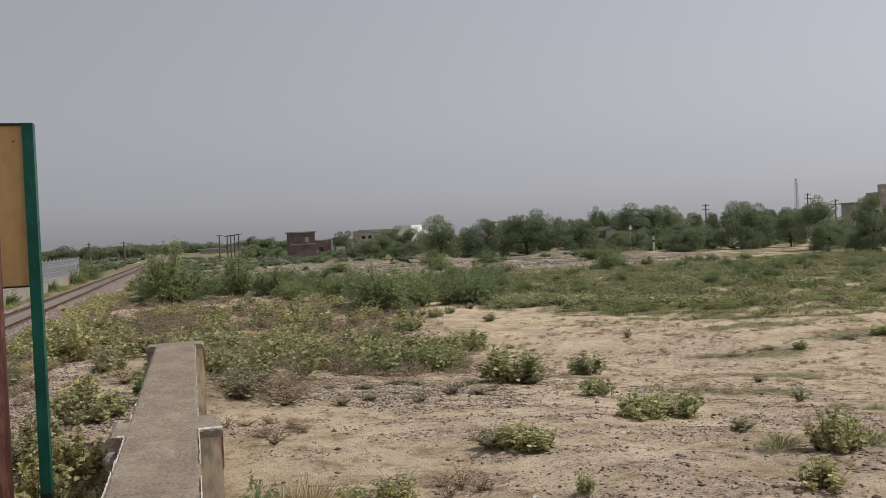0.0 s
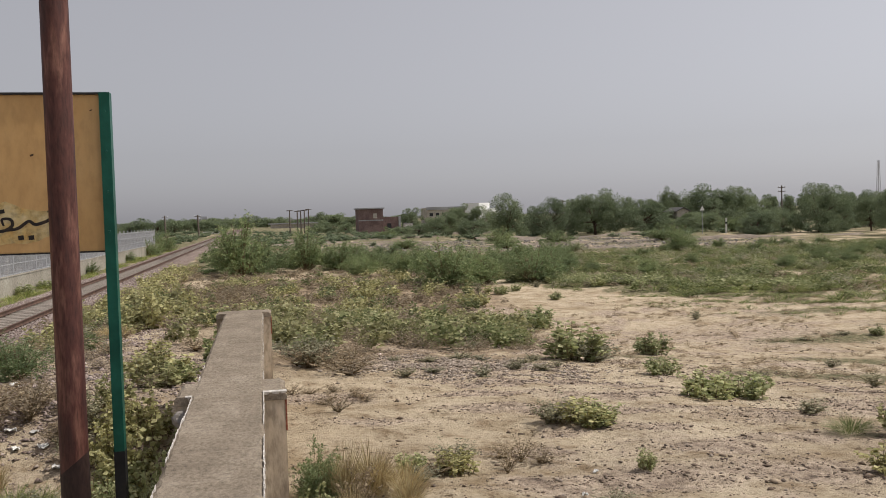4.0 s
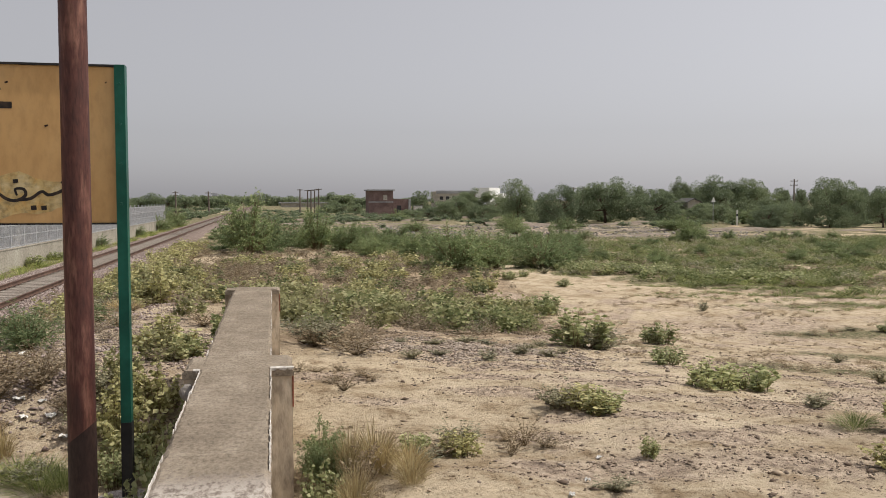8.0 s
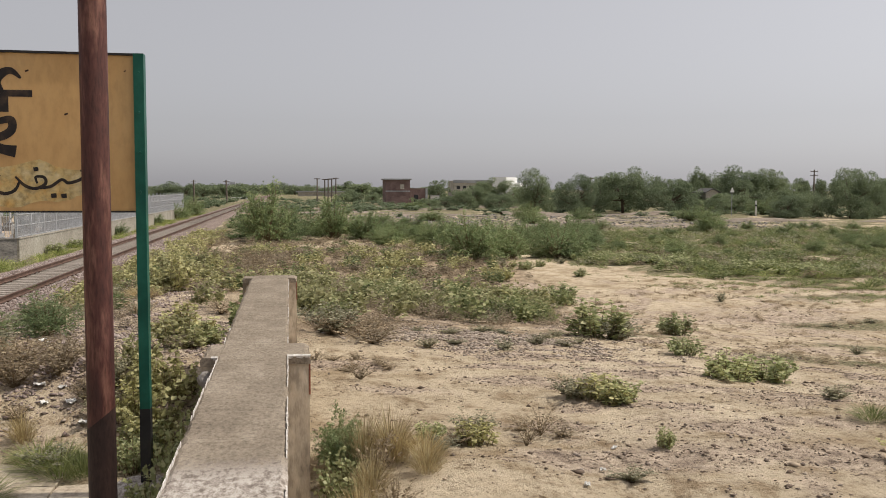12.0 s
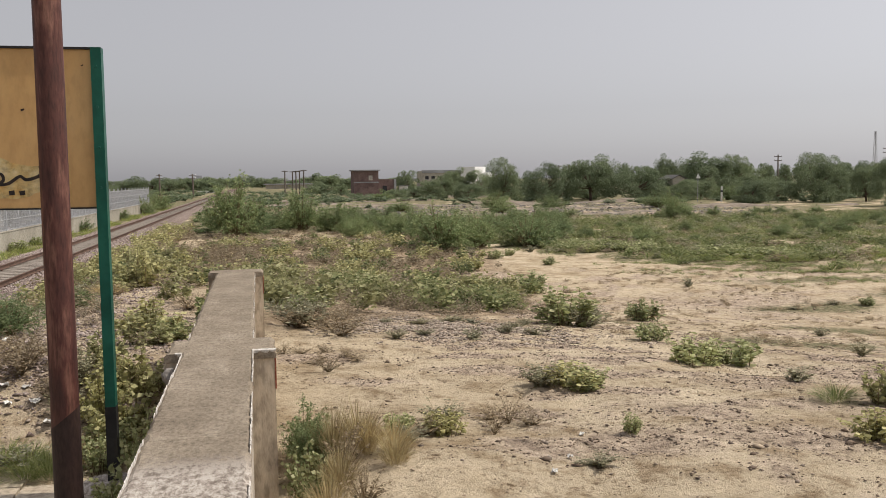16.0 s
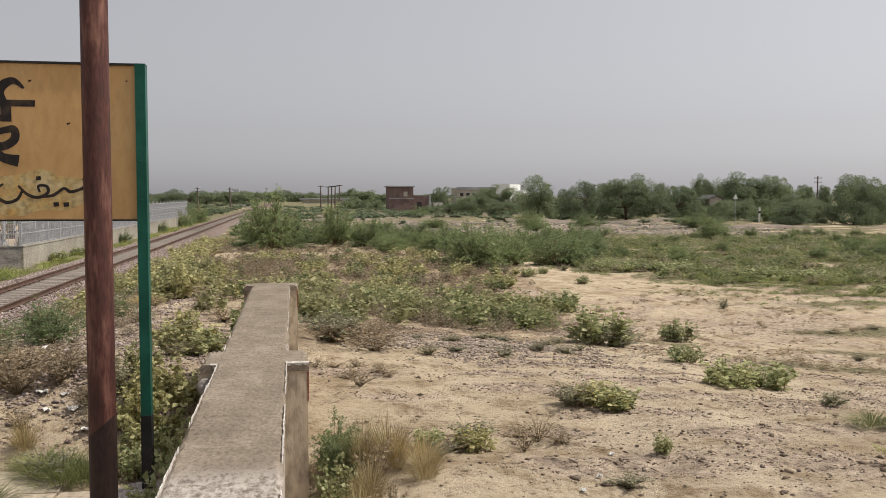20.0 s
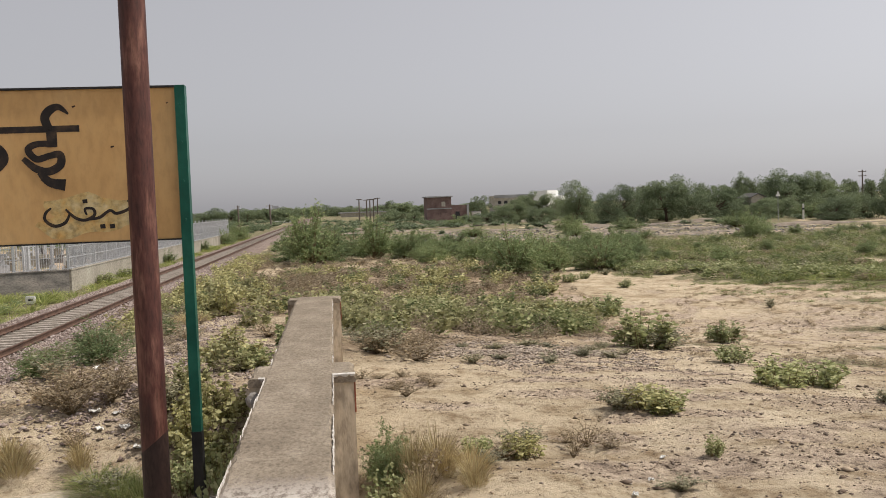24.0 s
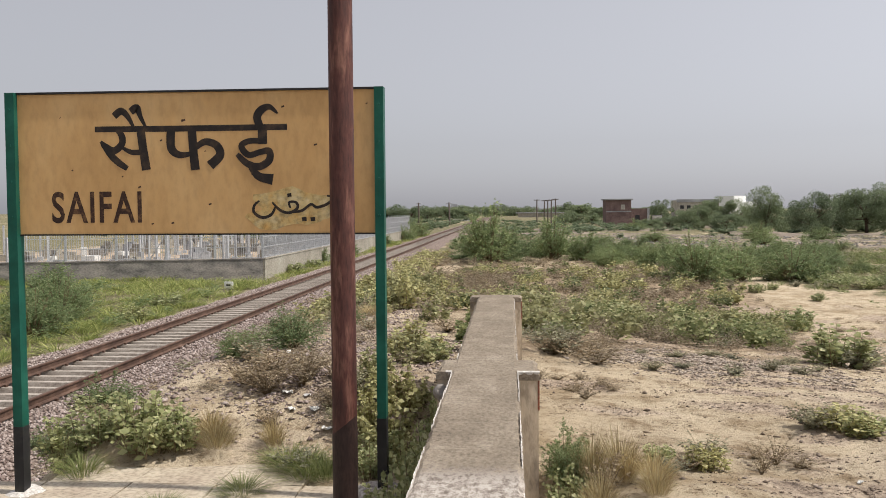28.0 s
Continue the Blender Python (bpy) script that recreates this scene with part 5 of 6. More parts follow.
for row in (("bush", -3.69, 11.84, 0.38, 0.72), ("tuft", -2.36, 7.72, 0.21, 0.47), ("tuft", -2.89, 7.17, 0.23, 0.42), ("straw", -2.39, 8.91, 0.40, 0.3), ("tuft", -1.90, 8.27, 0.34, 0.62),
            ("tuft", -1.71, 8.21, 0.34, 0.47), ("brown", -2.88, 10.26, 0.50, 0.90), ("brown", -2.38, 10.41, 0.40, 0.69), ("weed", -4.64, 8.96, 0.54, 0.64), ("tuft", -4.05, 8.18, 0.36, 0.48), ("bush", -13.90, 25.00, 1.70, 2.40),
            ("bush", -14.60, 28.00, 1.70, 2.60), ("weed", -1.29, 8.82, 0.34, 0.47)):
    plant(*row)
for row in (("weed", -12.90, 33.00, 0.60, 1.60), ("bush", -16.50, 31.00, 1.70, 3.40), ("bush", -18.50, 34.50, 1.50, 3.00), ("bush", -13.20, 62.00, 1.00, 1.60), ("bush", -12.90, 72.00, 1.00, 1.80), ("bush", -12.8, 108.0, 2.2, 3.4),
            ("bush", -12.5, 122.0, 2.6, 4.0), ("bush", -12.9, 92.0, 1.0, 2.0), ("weed", -12.60, 29.00, 0.60, 1.20), ("weed", -12.80, 52.00, 0.70, 1.40), ("weed", -12.80, 57.00, 0.60, 1.40)):
    plant(*row)
for k in range(18):
    kind = plant_rng.choice(("yellow", "dusty", "brown", "brown", "bush", "straw"))
    plant(kind, plant_rng.uniform(-6.4, -3.2), plant_rng.uniform(10.5, 26.0), plant_rng.uniform(0.25, 0.55), plant_rng.uniform(0.5, 1.1))
for x, y, h in ((-0.62, 5.7, 0.85), (-0.7, 6.2, 0.8), (-0.6, 6.7, 0.95), (-0.72, 7.3, 0.8), (-0.62, 8.0, 0.8), (-0.95, 7.0, 0.45), (-1.3, 8.3, 0.4)):
    plant("weed", x, y, h, 0.45)
for k in range(3):
    plant("weed", plant_rng.uniform(-0.8, -0.6), plant_rng.uniform(5.4, 9.5), plant_rng.uniform(0.3, 0.62), plant_rng.uniform(0.25, 0.4))
# yellow shrubs and greens on the bank left of the wall
for row in (("brown", -2.5, 9.2, 0.3, 0.4), ("yellow", -1.25, 8.95, 0.6, 0.6), ("yellow", -0.98, 8.6, 0.38, 0.4), ("yellow", -1.1, 9.6, 0.5, 0.6), ("yellow", -1.45, 9.2, 0.5, 0.5), ("straw", -1.5, 8.5, 0.35, 0.4),
            ("weed", -3.85, 8.95, 0.5, 0.6), ("straw", -3.05, 8.95, 0.38, 0.4), ("weed", -4.3, 9.0, 0.5, 0.7), ("bush", -7.4, 15.8, 0.7, 1.3), ("bush", -6.9, 13.0, 0.5, 0.9), ("brown", -2.9, 10.9, 0.5, 1.0), ("dusty", -7.2, 24.0, 0.6, 1.8),
            ("dusty", -6.6, 21.5, 0.5, 1.4)):
    plant(*row)
for row in (("brown", -2.75, 9.95, 0.5, 0.8), ("brown", -2.35, 10.05, 0.5, 0.8), ("brown", -3.15, 10.4, 0.45, 0.9), ("brown", -2.0, 10.2, 0.45, 0.7), ("dusty", -1.72, 9.75, 0.45, 0.6), ("brown", -1.95, 9.55, 0.4, 0.5),
            ("dusty", -1.75, 9.3, 0.35, 0.6), ("dusty", -3.7, 15.2, 0.45, 1.2), ("bush", -4.5, 15.6, 0.4, 1.0), ("dusty", -4.9, 14.0, 0.4, 1.1), ("yellow", -1.35, 12.7, 0.5, 0.9),
            ("brown", -2.6, 11.2, 0.4, 0.9), ("dusty", -3.4, 11.6, 0.35, 0.9), ("brown", -3.9, 12.6, 0.35, 0.9), ("dusty", -1.95, 8.45, 0.32, 0.7), ("tuft", -2.15, 8.55, 0.28, 0.6)):
    plant(*row)
for k in range(26):
    plant("brown", plant_rng.uniform(-3.6, -0.9), plant_rng.uniform(33, 46), plant_rng.uniform(0.6, 1.0), plant_rng.uniform(1.0, 1.8))
for k in range(22):
    plant("yellow", plant_rng.uniform(-5.8, -2.6), plant_rng.uniform(28, 37), plant_rng.uniform(0.8, 1.25), plant_rng.uniform(1.1, 1.7))
# sparse growth left of the wall's far end
for row in (("brown", -1.2, 17.0, 0.35, 1.0), ("brown", -2.6, 16.4, 0.4, 1.2), ("dusty", -3.4, 17.5, 0.4, 1.2), ("brown", -4.4, 18.6, 0.45, 1.3), ("yellow", -5.2, 21.0, 0.6, 1.2)):
    plant(*row)
# low growth between the wall's end and the belt
for k in range(9):
    plant("brown", plant_rng.uniform(0.35, 1.7), plant_rng.uniform(10.4, 12.6), plant_rng.uniform(0.2, 0.42), plant_rng.uniform(0.5, 0.9))
for k in range(3):
    plant("dusty", plant_rng.uniform(0.5, 1.2), plant_rng.uniform(11.2, 12.4), plant_rng.uniform(0.35, 0.5), plant_rng.uniform(0.6, 0.9))
for k in range(14):
    plant("dusty", plant_rng.uniform(1.6, 4.2), plant_rng.uniform(10.6, 13.6), plant_rng.uniform(0.08, 0.2), plant_rng.uniform(0.25, 0.5))
for k in range(7):
    plant("brown", plant_rng.uniform(0.3, 1.0), plant_rng.uniform(8.6, 9.6), plant_rng.uniform(0.08, 0.16), plant_rng.uniform(0.2, 0.4))
# thorn bushes of the field
for row in (("bush", -1.50, 60.00, 4.0, 4.3), ("bush", -0.6, 61.00, 2.2, 2.6), ("bush", 3.1, 63.5, 3.0, 3.9), ("bush", 5.3, 63.0, 2.0, 3.0), ("bush", 7.6, 62.50, 1.5, 2.8), ("bush", 9.2, 44.50, 2.3, 4.0),
            ("bush", 11.40, 45.50, 1.90, 3.00), ("bush", 9.60, 55.40, 1.6, 3.4), ("bush", 13.9, 45.0, 2.1, 3.6), ("bush", 16.80, 49.50, 1.5, 2.86), ("bush", 35.20, 71.40, 2.42, 2.86),
            ("bush", 28.5, 105.0, 1.95, 4.62), ("bush", 10.30, 74.60, 1.38, 4.18)):
    plant(*row)
for row in (("bush", 68.6, 121.0, 2.3, 4.4), ("bush", 70.8, 119.0, 1.9, 4.6), ("bush", 67.0, 120.5, 1.9, 4.2), ("bush", 73.6, 121.0, 1.2, 3.0), ("bush", 9.4, 94.4, 1.26, 3.96), ("bush", 13.20, 60.00, 1.49, 3.30), ("bush", 18.50, 58.00, 1.49, 3.30), ("bush", 22.00, 66.00, 1.38, 3.52), ("bush", 13.60, 55.00, 1.5, 3.4),
            ("bush", 41.0, 82.0, 1.49, 3.30), ("bush", 25.0, 90.0, 1.38, 3.74), ("bush", 16.0, 100.0, 1.49, 3.96), ("bush", 34.0, 100.0, 1.61, 4.40), ("bush", 46.0, 97.0, 1.84, 4.40), ("bush", 21.0, 150.0, 2.07, 4.40),
            ("bush", 30.00, 47.00, 1.03, 1.54), ("bush", -3.20, 70.00, 2.30, 3.30)):
    plant(*row)


# thorn scrub massed between the belt and the rubble
scrub_rng = random.Random(91)
for k in range(58):
    u, v = scrub_rng.random(), scrub_rng.random()
    x, y = 5.5 + 15.5 * u + 0.12 * (v - 0.5) * 20, 54.5 + 15 * v - 3.0 * u
    h = scrub_rng.uniform(0.7, 1.5) * (0.75 + 0.35 * math.sin(x * 0.9 + 0.6) ** 2)
    plant("bush", x, y, h, h * scrub_rng.uniform(1.5, 2.3))
for k in range(26):
    x, y = scrub_rng.uniform(1.0, 9.0), scrub_rng.uniform(63, 78)
    h = scrub_rng.uniform(0.6, 1.3)
    plant("bush", x, y, h, h * scrub_rng.uniform(1.5, 2.3))
for k in range(54):
    x, y = scrub_rng.uniform(17, 52), scrub_rng.uniform(44, 78)
    h = scrub_rng.uniform(0.45, 1.0)
    plant("bush", x, y, h, h * scrub_rng.uniform(1.5, 2.6))
for x, y, h, w in ((1.6, 72.0, 2.0, 4.2), (3.4, 70.0, 1.7, 3.4), (-2.4, 66.0, 3.0, 3.6), (-0.2, 64.0, 2.6, 3.4)):
    plant("bush", x, y, h, w)


# ---- trees ----
def tree_meshes(seed, clumps, leaves, spread, leaf=0.032):
    """A tree one metre high: tapered trunk with limbs, and a crown of many small leaf clusters with gaps."""
    r = np.random.RandomState(seed)
    wood = Shape()
    wood.tube([(0, 0, -0.05), (0.01, 0, 0.12), (0.02, 0.01, 0.28), (0.01, 0.01, 0.5)], [0.032, 0.026, 0.022, 0.012], 7)
    centres, sizes = [], []
    for k in range(clumps):
        a, q = r.uniform(0, 6.28), spread * math.sqrt(r.uniform(0.02, 1))
        z = r.uniform(0.07, 0.95) * (1 - 0.3 * (q / spread) ** 2)
        c = np.array([math.cos(a) * q, math.sin(a) * q, z])
        centres.append(c)
        sizes.append(r.uniform(0.09, 0.17))
        if k % 2 == 0:
            s = r.uniform(0.15, 0.4)
            wood.tube([(0.015, 0, s), tuple(c * 0.5 + np.array([0, 0, s * 0.4])), tuple(c)], [0.013, 0.009, 0.003], 5, False)
    centres, sizes = np.array(centres), np.array(sizes)
    k = r.randint(0, clumps, leaves)
    d = r.normal(0, 1, (leaves, 3))
    d /= np.linalg.norm(d, axis=1, keepdims=True)
    p = centres[k] + d * (sizes[k] * r.uniform(0.3, 1.15, leaves) ** 0.6)[:, None] * np.array([1.15, 1.15, 0.85])
    v = leaf_quads(p, d + r.normal(0, 0.7, (leaves, 3)), leaf * r.uniform(0.5, 1.3, leaves), 0.5, r, 0.2)
    return wood.mesh("trunk", M_BARK, True), quads_mesh("crown", v, M_LEAF_TREE)


SHAPES = ((300, 34, 0.42), (301, 40, 0.5), (302, 28, 0.34), (303, 46, 0.58))
TREES = [tree_meshes(a, c, 520 * c, w, 0.021) for a, c, w in SHAPES]
FAR_TREES = [tree_meshes(a, c, 110 * c, w, 0.045) for a, c, w in SHAPES]
tree_rng = random.Random(77)


def tree(x, y, h, w, kind=None):
    k = tree_rng.randrange(4) if kind is None else kind
    wood, crown = (TREES if y < 200 else FAR_TREES)[k]
    base = (0.42, 0.5, 0.34, 0.58)[k] * 2.25
    t = tagged(new("tree"), "bushy dark green roadside tree with a rounded crown", "tree", "trees along the field's edge")
    t.matrix_world = pose(x, y, height(x, y), 0, 0, tree_rng.uniform(0, 360)) @ Matrix.Diagonal((w / base, w / base, h * 1.1, 1))
    part("trunk", wood, None, t)
    part("crown", crown, None, t)


for row in ((38.2, 136, 6.5, 5.2), (41.8, 127, 5.6, 5.8), (50.4, 130, 6.9, 8.0), (56.6, 127, 4.9, 8.0), (74.5, 154, 7.6, 4.0), (81.7, 152, 7.9, 10.2), (87.0, 152, 7.3, 6.6), (66.0, 109, 3.7, 4.8),
            (72.5, 106, 6.4, 7.8), (88.6, 122, 5.1, 4.1), (91.5, 121, 5.3, 4.5), (33.6, 165, 4.1, 6.6), (38.9, 174, 5.8, 5.8), (43.5, 172, 5.2, 6.8), (40.2, 240, 5.9, 6.4), (36.5, 452, 6.4, 17), (31, 458, 7.0, 9),
            (36, 361, 4.7, 9.2), (78.2, 109, 4.6, 3.4), (78.1, 103, 5.0, 4.0), (70.8, 89, 6.2, 4.6), (65.2, 80, 3.4, 3.8)):
    tree(*row)
for row in ((67.6, 76, 5.8, 5.6), (74.4, 88, 2.2, 4.4), (63.6, 106, 2.9, 5.7), (46, 133, 3.0, 6.3), (61, 132, 2.9, 6.7), (53, 140, 3.1, 7.4), (34.5, 145, 3.0, 5.2), (44.5, 140, 2.9, 6.3), (65, 138, 3.1, 6.8),
            (80, 128, 3.0, 6.3), (84, 118, 3.1, 5.2), (96, 116, 3.7, 6.3), (79, 92, 3.0, 5.2), (86, 96, 3.4, 5.7), (74, 74, 3.4, 5.2), (80, 80, 3.7, 6.3), (36, 180, 3.1, 6.3), (30, 172, 2.2, 5.2), (48, 180, 3.4, 7.4),
            (56, 186, 3.8, 8.4), (26, 168, 1.8, 4.2), (35, 260, 3.4, 7.4), (64.5, 126, 3.0, 5.0), (67.8, 128, 3.3, 5.6), (66.9, 112, 3.0, 3.6), (71.6, 113, 3.4, 4.6), (69.3, 114, 2.4, 3.4), (62.5, 124, 2.4, 4.6)):
    tree(*row)
# far belts of trees toward the horizon
far_rng = random.Random(78)
for k in range(34):
    u = k / 33
    tree(-130 + 112 * u + far_rng.uniform(-2, 2), 395 - 40 * u + far_rng.uniform(-8, 8), far_rng.uniform(4.2, 6.0), far_rng.uniform(6, 9))
for k in range(20):
    tree(8 + k * 5.2 + far_rng.uniform(-2, 2), 500 + far_rng.uniform(-20, 20), far_rng.uniform(3.5, 6), far_rng.uniform(8, 12))
for k in range(40):
    tree(120 + k * 3.6 + far_rng.uniform(-1, 1), 335 + far_rng.uniform(-4, 4), far_rng.uniform(7.2, 8.6), far_rng.uniform(5, 7))
for k in [j for j in range(26) if j % 3]:
    tree(92 + k * 4.6 + far_rng.uniform(-2, 2), 205 - k * 2.2 + far_rng.uniform(-6, 6), far_rng.uniform(4.6, 6.2), far_rng.uniform(6, 9))
for k in range(14):
    tree(-60 + k * 3.0 + far_rng.uniform(-1, 1), 150 + far_rng.uniform(-10, 10), far_rng.uniform(2.5, 4.2), far_rng.uniform(4, 6))


for k in range(12):
    tree(-44 + k * 4.4 + far_rng.uniform(-1.5, 1.5), 525 + far_rng.uniform(-15, 15), far_rng.uniform(4.5, 7.0), far_rng.uniform(7, 12))
for k in range(7):
    tree(13 + k * 2.6 + far_rng.uniform(-0.8, 0.8), 238 + far_rng.uniform(-14, 14), far_rng.uniform(2.2, 3.4), far_rng.uniform(3.5, 5.5))


# ---- low growth that nobody could count ----
def scatter(name, label, cat, verts_list, material, places, sizes, seed, flat=1.0):
    """Many small plants joined into one mesh."""
    r = np.random.RandomState(seed)
    out = []
    for (x, y), (h, w) in zip(places, sizes):
        v = verts_list[r.randint(len(verts_list))]
        a = r.uniform(0, 6.28)
        c, s = math.cos(a), math.sin(a)
        q = v * np.array([w, w, h])
        q = np.stack([q[..., 0] * c - q[..., 1] * s + x, q[..., 0] * s + q[..., 1] * c + y, q[..., 2] + height(x, y)], -1)
        out.append(q)
    return tagged(new(name, quads_mesh(name, np.concatenate(out), material)), label, cat, kind="stuff")


def spots(n, seed, box, keep):
    r = np.random.RandomState(seed)
    x, y = r.uniform(box[0], box[1], n * 12), r.uniform(box[2], box[3], n * 12)
    ok = r.uniform(0, 1, n * 12) < keep(x, y)
    return list(zip(x[ok][:n], y[ok][:n]))


def sized(n, seed, h0, h1, k0, k1):
    r = np.random.RandomState(seed)
    h = r.uniform(h0, h1, n)
    return list(zip(h, h * r.uniform(k0, k1, n)))


def belt(x, y):
    """Where the weeds grow thick between the wall and the bushes."""
    m = smooth_step(11.0, 12.4, y - 0.8 * np.maximum(x, 0)) * (1 - smooth_step(48, 57, y + 4 * rough_field(x, y, 5.0, 49))) * (1 - smooth_step(1.4, 3.2, x - 0.19 * y)) * smooth_step(-7.2, -6.0, x) * np.maximum(smooth_step(14, 20, y), smooth_step(-0.9, -0.3, x))
    for cx, cy, rx, ry in ((-1.7, 12.2, 1.6, 2.0), (-2.7, 21.5, 2.6, 5.5), (2.7, 12.6, 1.3, 1.3)):
        m = m * (1 - np.exp(-(((x - cx) / rx) ** 2 + ((y - cy) / ry) ** 2)))
    return m * (1 - 0.92 * smooth_step(0.5, 1.1, -x) * (1 - smooth_step(25, 29, y)))


def patch_yellow(x, y):
    return belt(x, y) * smooth_step(0.02, 0.2, rough_field(x, y, 3.4, 41)) * smooth_step(-0.35, 0.05, rough_field(x, y, 9.0, 50))


def patch_brown(x, y):
    return belt(x, y) * smooth_step(-0.22, 0.1, -rough_field(x, y, 3.4, 41)) * (0.3 + 0.7 * smooth_step(-0.3, 0.2, rough_field(x, y, 1.7, 51)))


def patch_green(x, y):
    return belt(x, y) * smooth_step(0.05, 0.3, rough_field(x, y, 4.2, 52))


def meadow(x, y):
    """The green low field further out, with bare gaps."""
    m = smooth_step(30.0, 36.0, y + 0.2 * (x - 17) + 5.0 * rough_field(x, y, 3.0, 53) + 4.5 * rough_field(x, y, 8.0, 56)) * (1 - smooth_step(66, 80, y)) * smooth_step(-1.5, 2.5, x + 0.32 * (y - 31.4) - 17.2)
    return m * (0.03 + 0.97 * smooth_step(-0.02, 0.2, rough_field(x * 0.55, y, 3.4, 42) + 0.7 * rough_field(x, y, 1.5, 66) + 0.06 + 0.2 * smooth_step(44, 60, y)))


FAR_WEED = [plant_meshes("far_weed", 190 + k, 26, 150, 0.2, 0.36, M_LEAF_WEED, M_STEM)[2] for k in range(3)]
FAR_FINE = [plant_meshes("far_fine", 195 + k, 36, 200, 0.14, 0.3, M_LEAF_WEED, M_STEM)[2] for k in range(3)]
NEAR_WEED = [plant_meshes("near_weed", 220 + k, 34, 320, 0.135, 0.42, M_LEAF_WEED, M_STEM)[2] for k in range(3)]
NEAR_FINE = [plant_meshes("near_fine", 225 + k, 44, 420, 0.065, 0.3, M_LEAF_WEED, M_STEM)[2] for k in range(3)]
FINE_GRASS = [grass_verts(185 + k, 60, 0.5, 0.5, 0.011) for k in range(3)]
LV_GRASS = [grass_verts(180 + k, 26, 0.5, 0.4, 0.02) for k in range(3)]
near, far = (-6.5, 9, 10, 27), (-6.5, 13, 24, 56)
rows = (("yellow_weeds", "yellowing low weeds in the dry belt beyond the wall", patch_yellow, NEAR_WEED, M_LEAF_YELLOW, near, 150, 0.4, 0.75, 0.9, 1.4),
        ("far_yellow_weeds", "pale yellow-green weeds in the far part of the belt", patch_yellow, FAR_WEED, M_LEAF_YELLOW, far, 240, 0.4, 0.8, 0.9, 1.5),
        ("weed_belt", "low green weeds beyond the wall", patch_green, NEAR_WEED, M_LEAF_WEED, near, 50, 0.4, 0.75, 1.0, 1.5),
        ("far_weed_belt", "green weeds in the far part of the belt", patch_green, FAR_WEED, M_LEAF_WEED, far, 90, 0.4, 0.8, 1.0, 1.5),
        ("dusty_weeds", "dusty grey-green weeds in the dry belt", patch_green, NEAR_FINE, M_LEAF_DUSTY, near, 70, 0.25, 0.5, 1.2, 1.9),
        ("withered_weeds", "withered brown weeds in the dry belt", patch_brown, NEAR_FINE, M_BROWNWEED, near, 210, 0.2, 0.55, 1.1, 2.0),
        ("far_withered_weeds", "withered brown weeds in the far part of the belt", patch_brown, FAR_FINE, M_BROWNWEED, far, 300, 0.25, 0.65, 1.1, 2.2))
shoulder = lambda x, y: smooth_step(-7.6, -6.6, x) * (0.25 + 0.75 * smooth_step(-0.2, 0.2, rough_field(x, y, 3.2, 68)))
p = spots(170, 131, (-7.4, -4.6, 28, 72), shoulder)
scatter("shoulder_weeds", "yellow-green weeds creeping up the ballast shoulder", "weeds", FAR_WEED, M_LEAF_YELLOW, p, sized(len(p), 132, 0.4, 0.8, 1.0, 1.6), 133)
p = spots(140, 134, (-7.4, -4.6, 26, 72), shoulder)
scatter("shoulder_withered", "withered brown weeds along the ballast shoulder", "weeds", FAR_FINE, M_BROWNWEED, p, sized(len(p), 135, 0.3, 0.6, 1.2, 2.0), 136)
gap = lambda x, y: smooth_step(44, 48, y) * (1 - smooth_step(60, 66, y)) * smooth_step(-6.4, -5.4, x) * (1 - smooth_step(6, 9, x)) * smooth_step(-0.1, 0.25, rough_field(x, y, 4.0, 55))
p = spots(210, 104, (-6.5, 10, 42, 66), gap)
scatter("gap_weeds", "thin brown weeds on the sand before the bushes", "weeds", FAR_FINE, M_BROWNWEED, p, sized(len(p), 105, 0.2, 0.5, 1.4, 2.6), 106)
for k, (name, label, where, forms, material, box, n, h0, h1, k0, k1) in enumerate(rows):
    p = spots(n, 600 + k, box, where)
    scatter(name, label, "weeds", forms, material, p, sized(len(p), 620 + k, h0, h1, k0, k1), 640 + k)
herb = lambda x, y: (0.15 + smooth_step(0.0, 0.4, rough_field(x * 0.5, y, 2.2, 57))) * smooth_step(1.5, 3.5, x - 0.19 * y)
p = spots(800, 107, (4, 26, 12, 34), herb)
scatter("sand_herbs", "tiny dusty herbs dotted over the bare sand", "weeds", FAR_FINE, M_BROWNWEED, p, sized(len(p), 108, 0.04, 0.13, 1.6, 3.4), 109)
LV_WEED, LV_DUSTY, LV_BROWN, LV_YEL = FAR_WEED, FAR_FINE, FAR_FINE, FAR_WEED
p = spots(5200, 73, (4, 66, 28, 82), meadow)
scatter("meadow_grass", "short olive-green grass and herbs of the low field", "grass", LV_GRASS, M_GRASS, p, sized(len(p), 74, 0.12, 0.5, 1.1, 2.6), 75)
p = spots(700, 111, (4, 66, 29, 82), lambda x, y: meadow(x, y) * (0.15 + smooth_step(0.0, 0.3, rough_field(x * 0.6, y, 4.5, 59))))
scatter("meadow_clumps", "darker green clumps standing in the low field", "weeds", FAR_FINE, M_GRASS, p, sized(len(p), 112, 0.3, 0.7, 1.3, 2.4), 113)
p = spots(70, 114, (4, 66, 29, 70), lambda x, y: meadow(x, y) * smooth_step(0.05, 0.3, rough_field(x * 0.6, y, 3.5, 60)))
scatter("meadow_yellow", "pale yellowing weeds standing in the low field", "weeds", FAR_WEED, M_LEAF_PALE, p, sized(len(p), 115, 0.25, 0.6, 1.2, 2.2), 116)
p = spots(650, 76, (4, 66, 30, 82), meadow)
scatter("meadow_weeds", "green weeds standing in the low field", "weeds", LV_DUSTY, M_LEAF_WEED, p, sized(len(p), 77, 0.2, 0.55, 1.4, 2.6), 78)
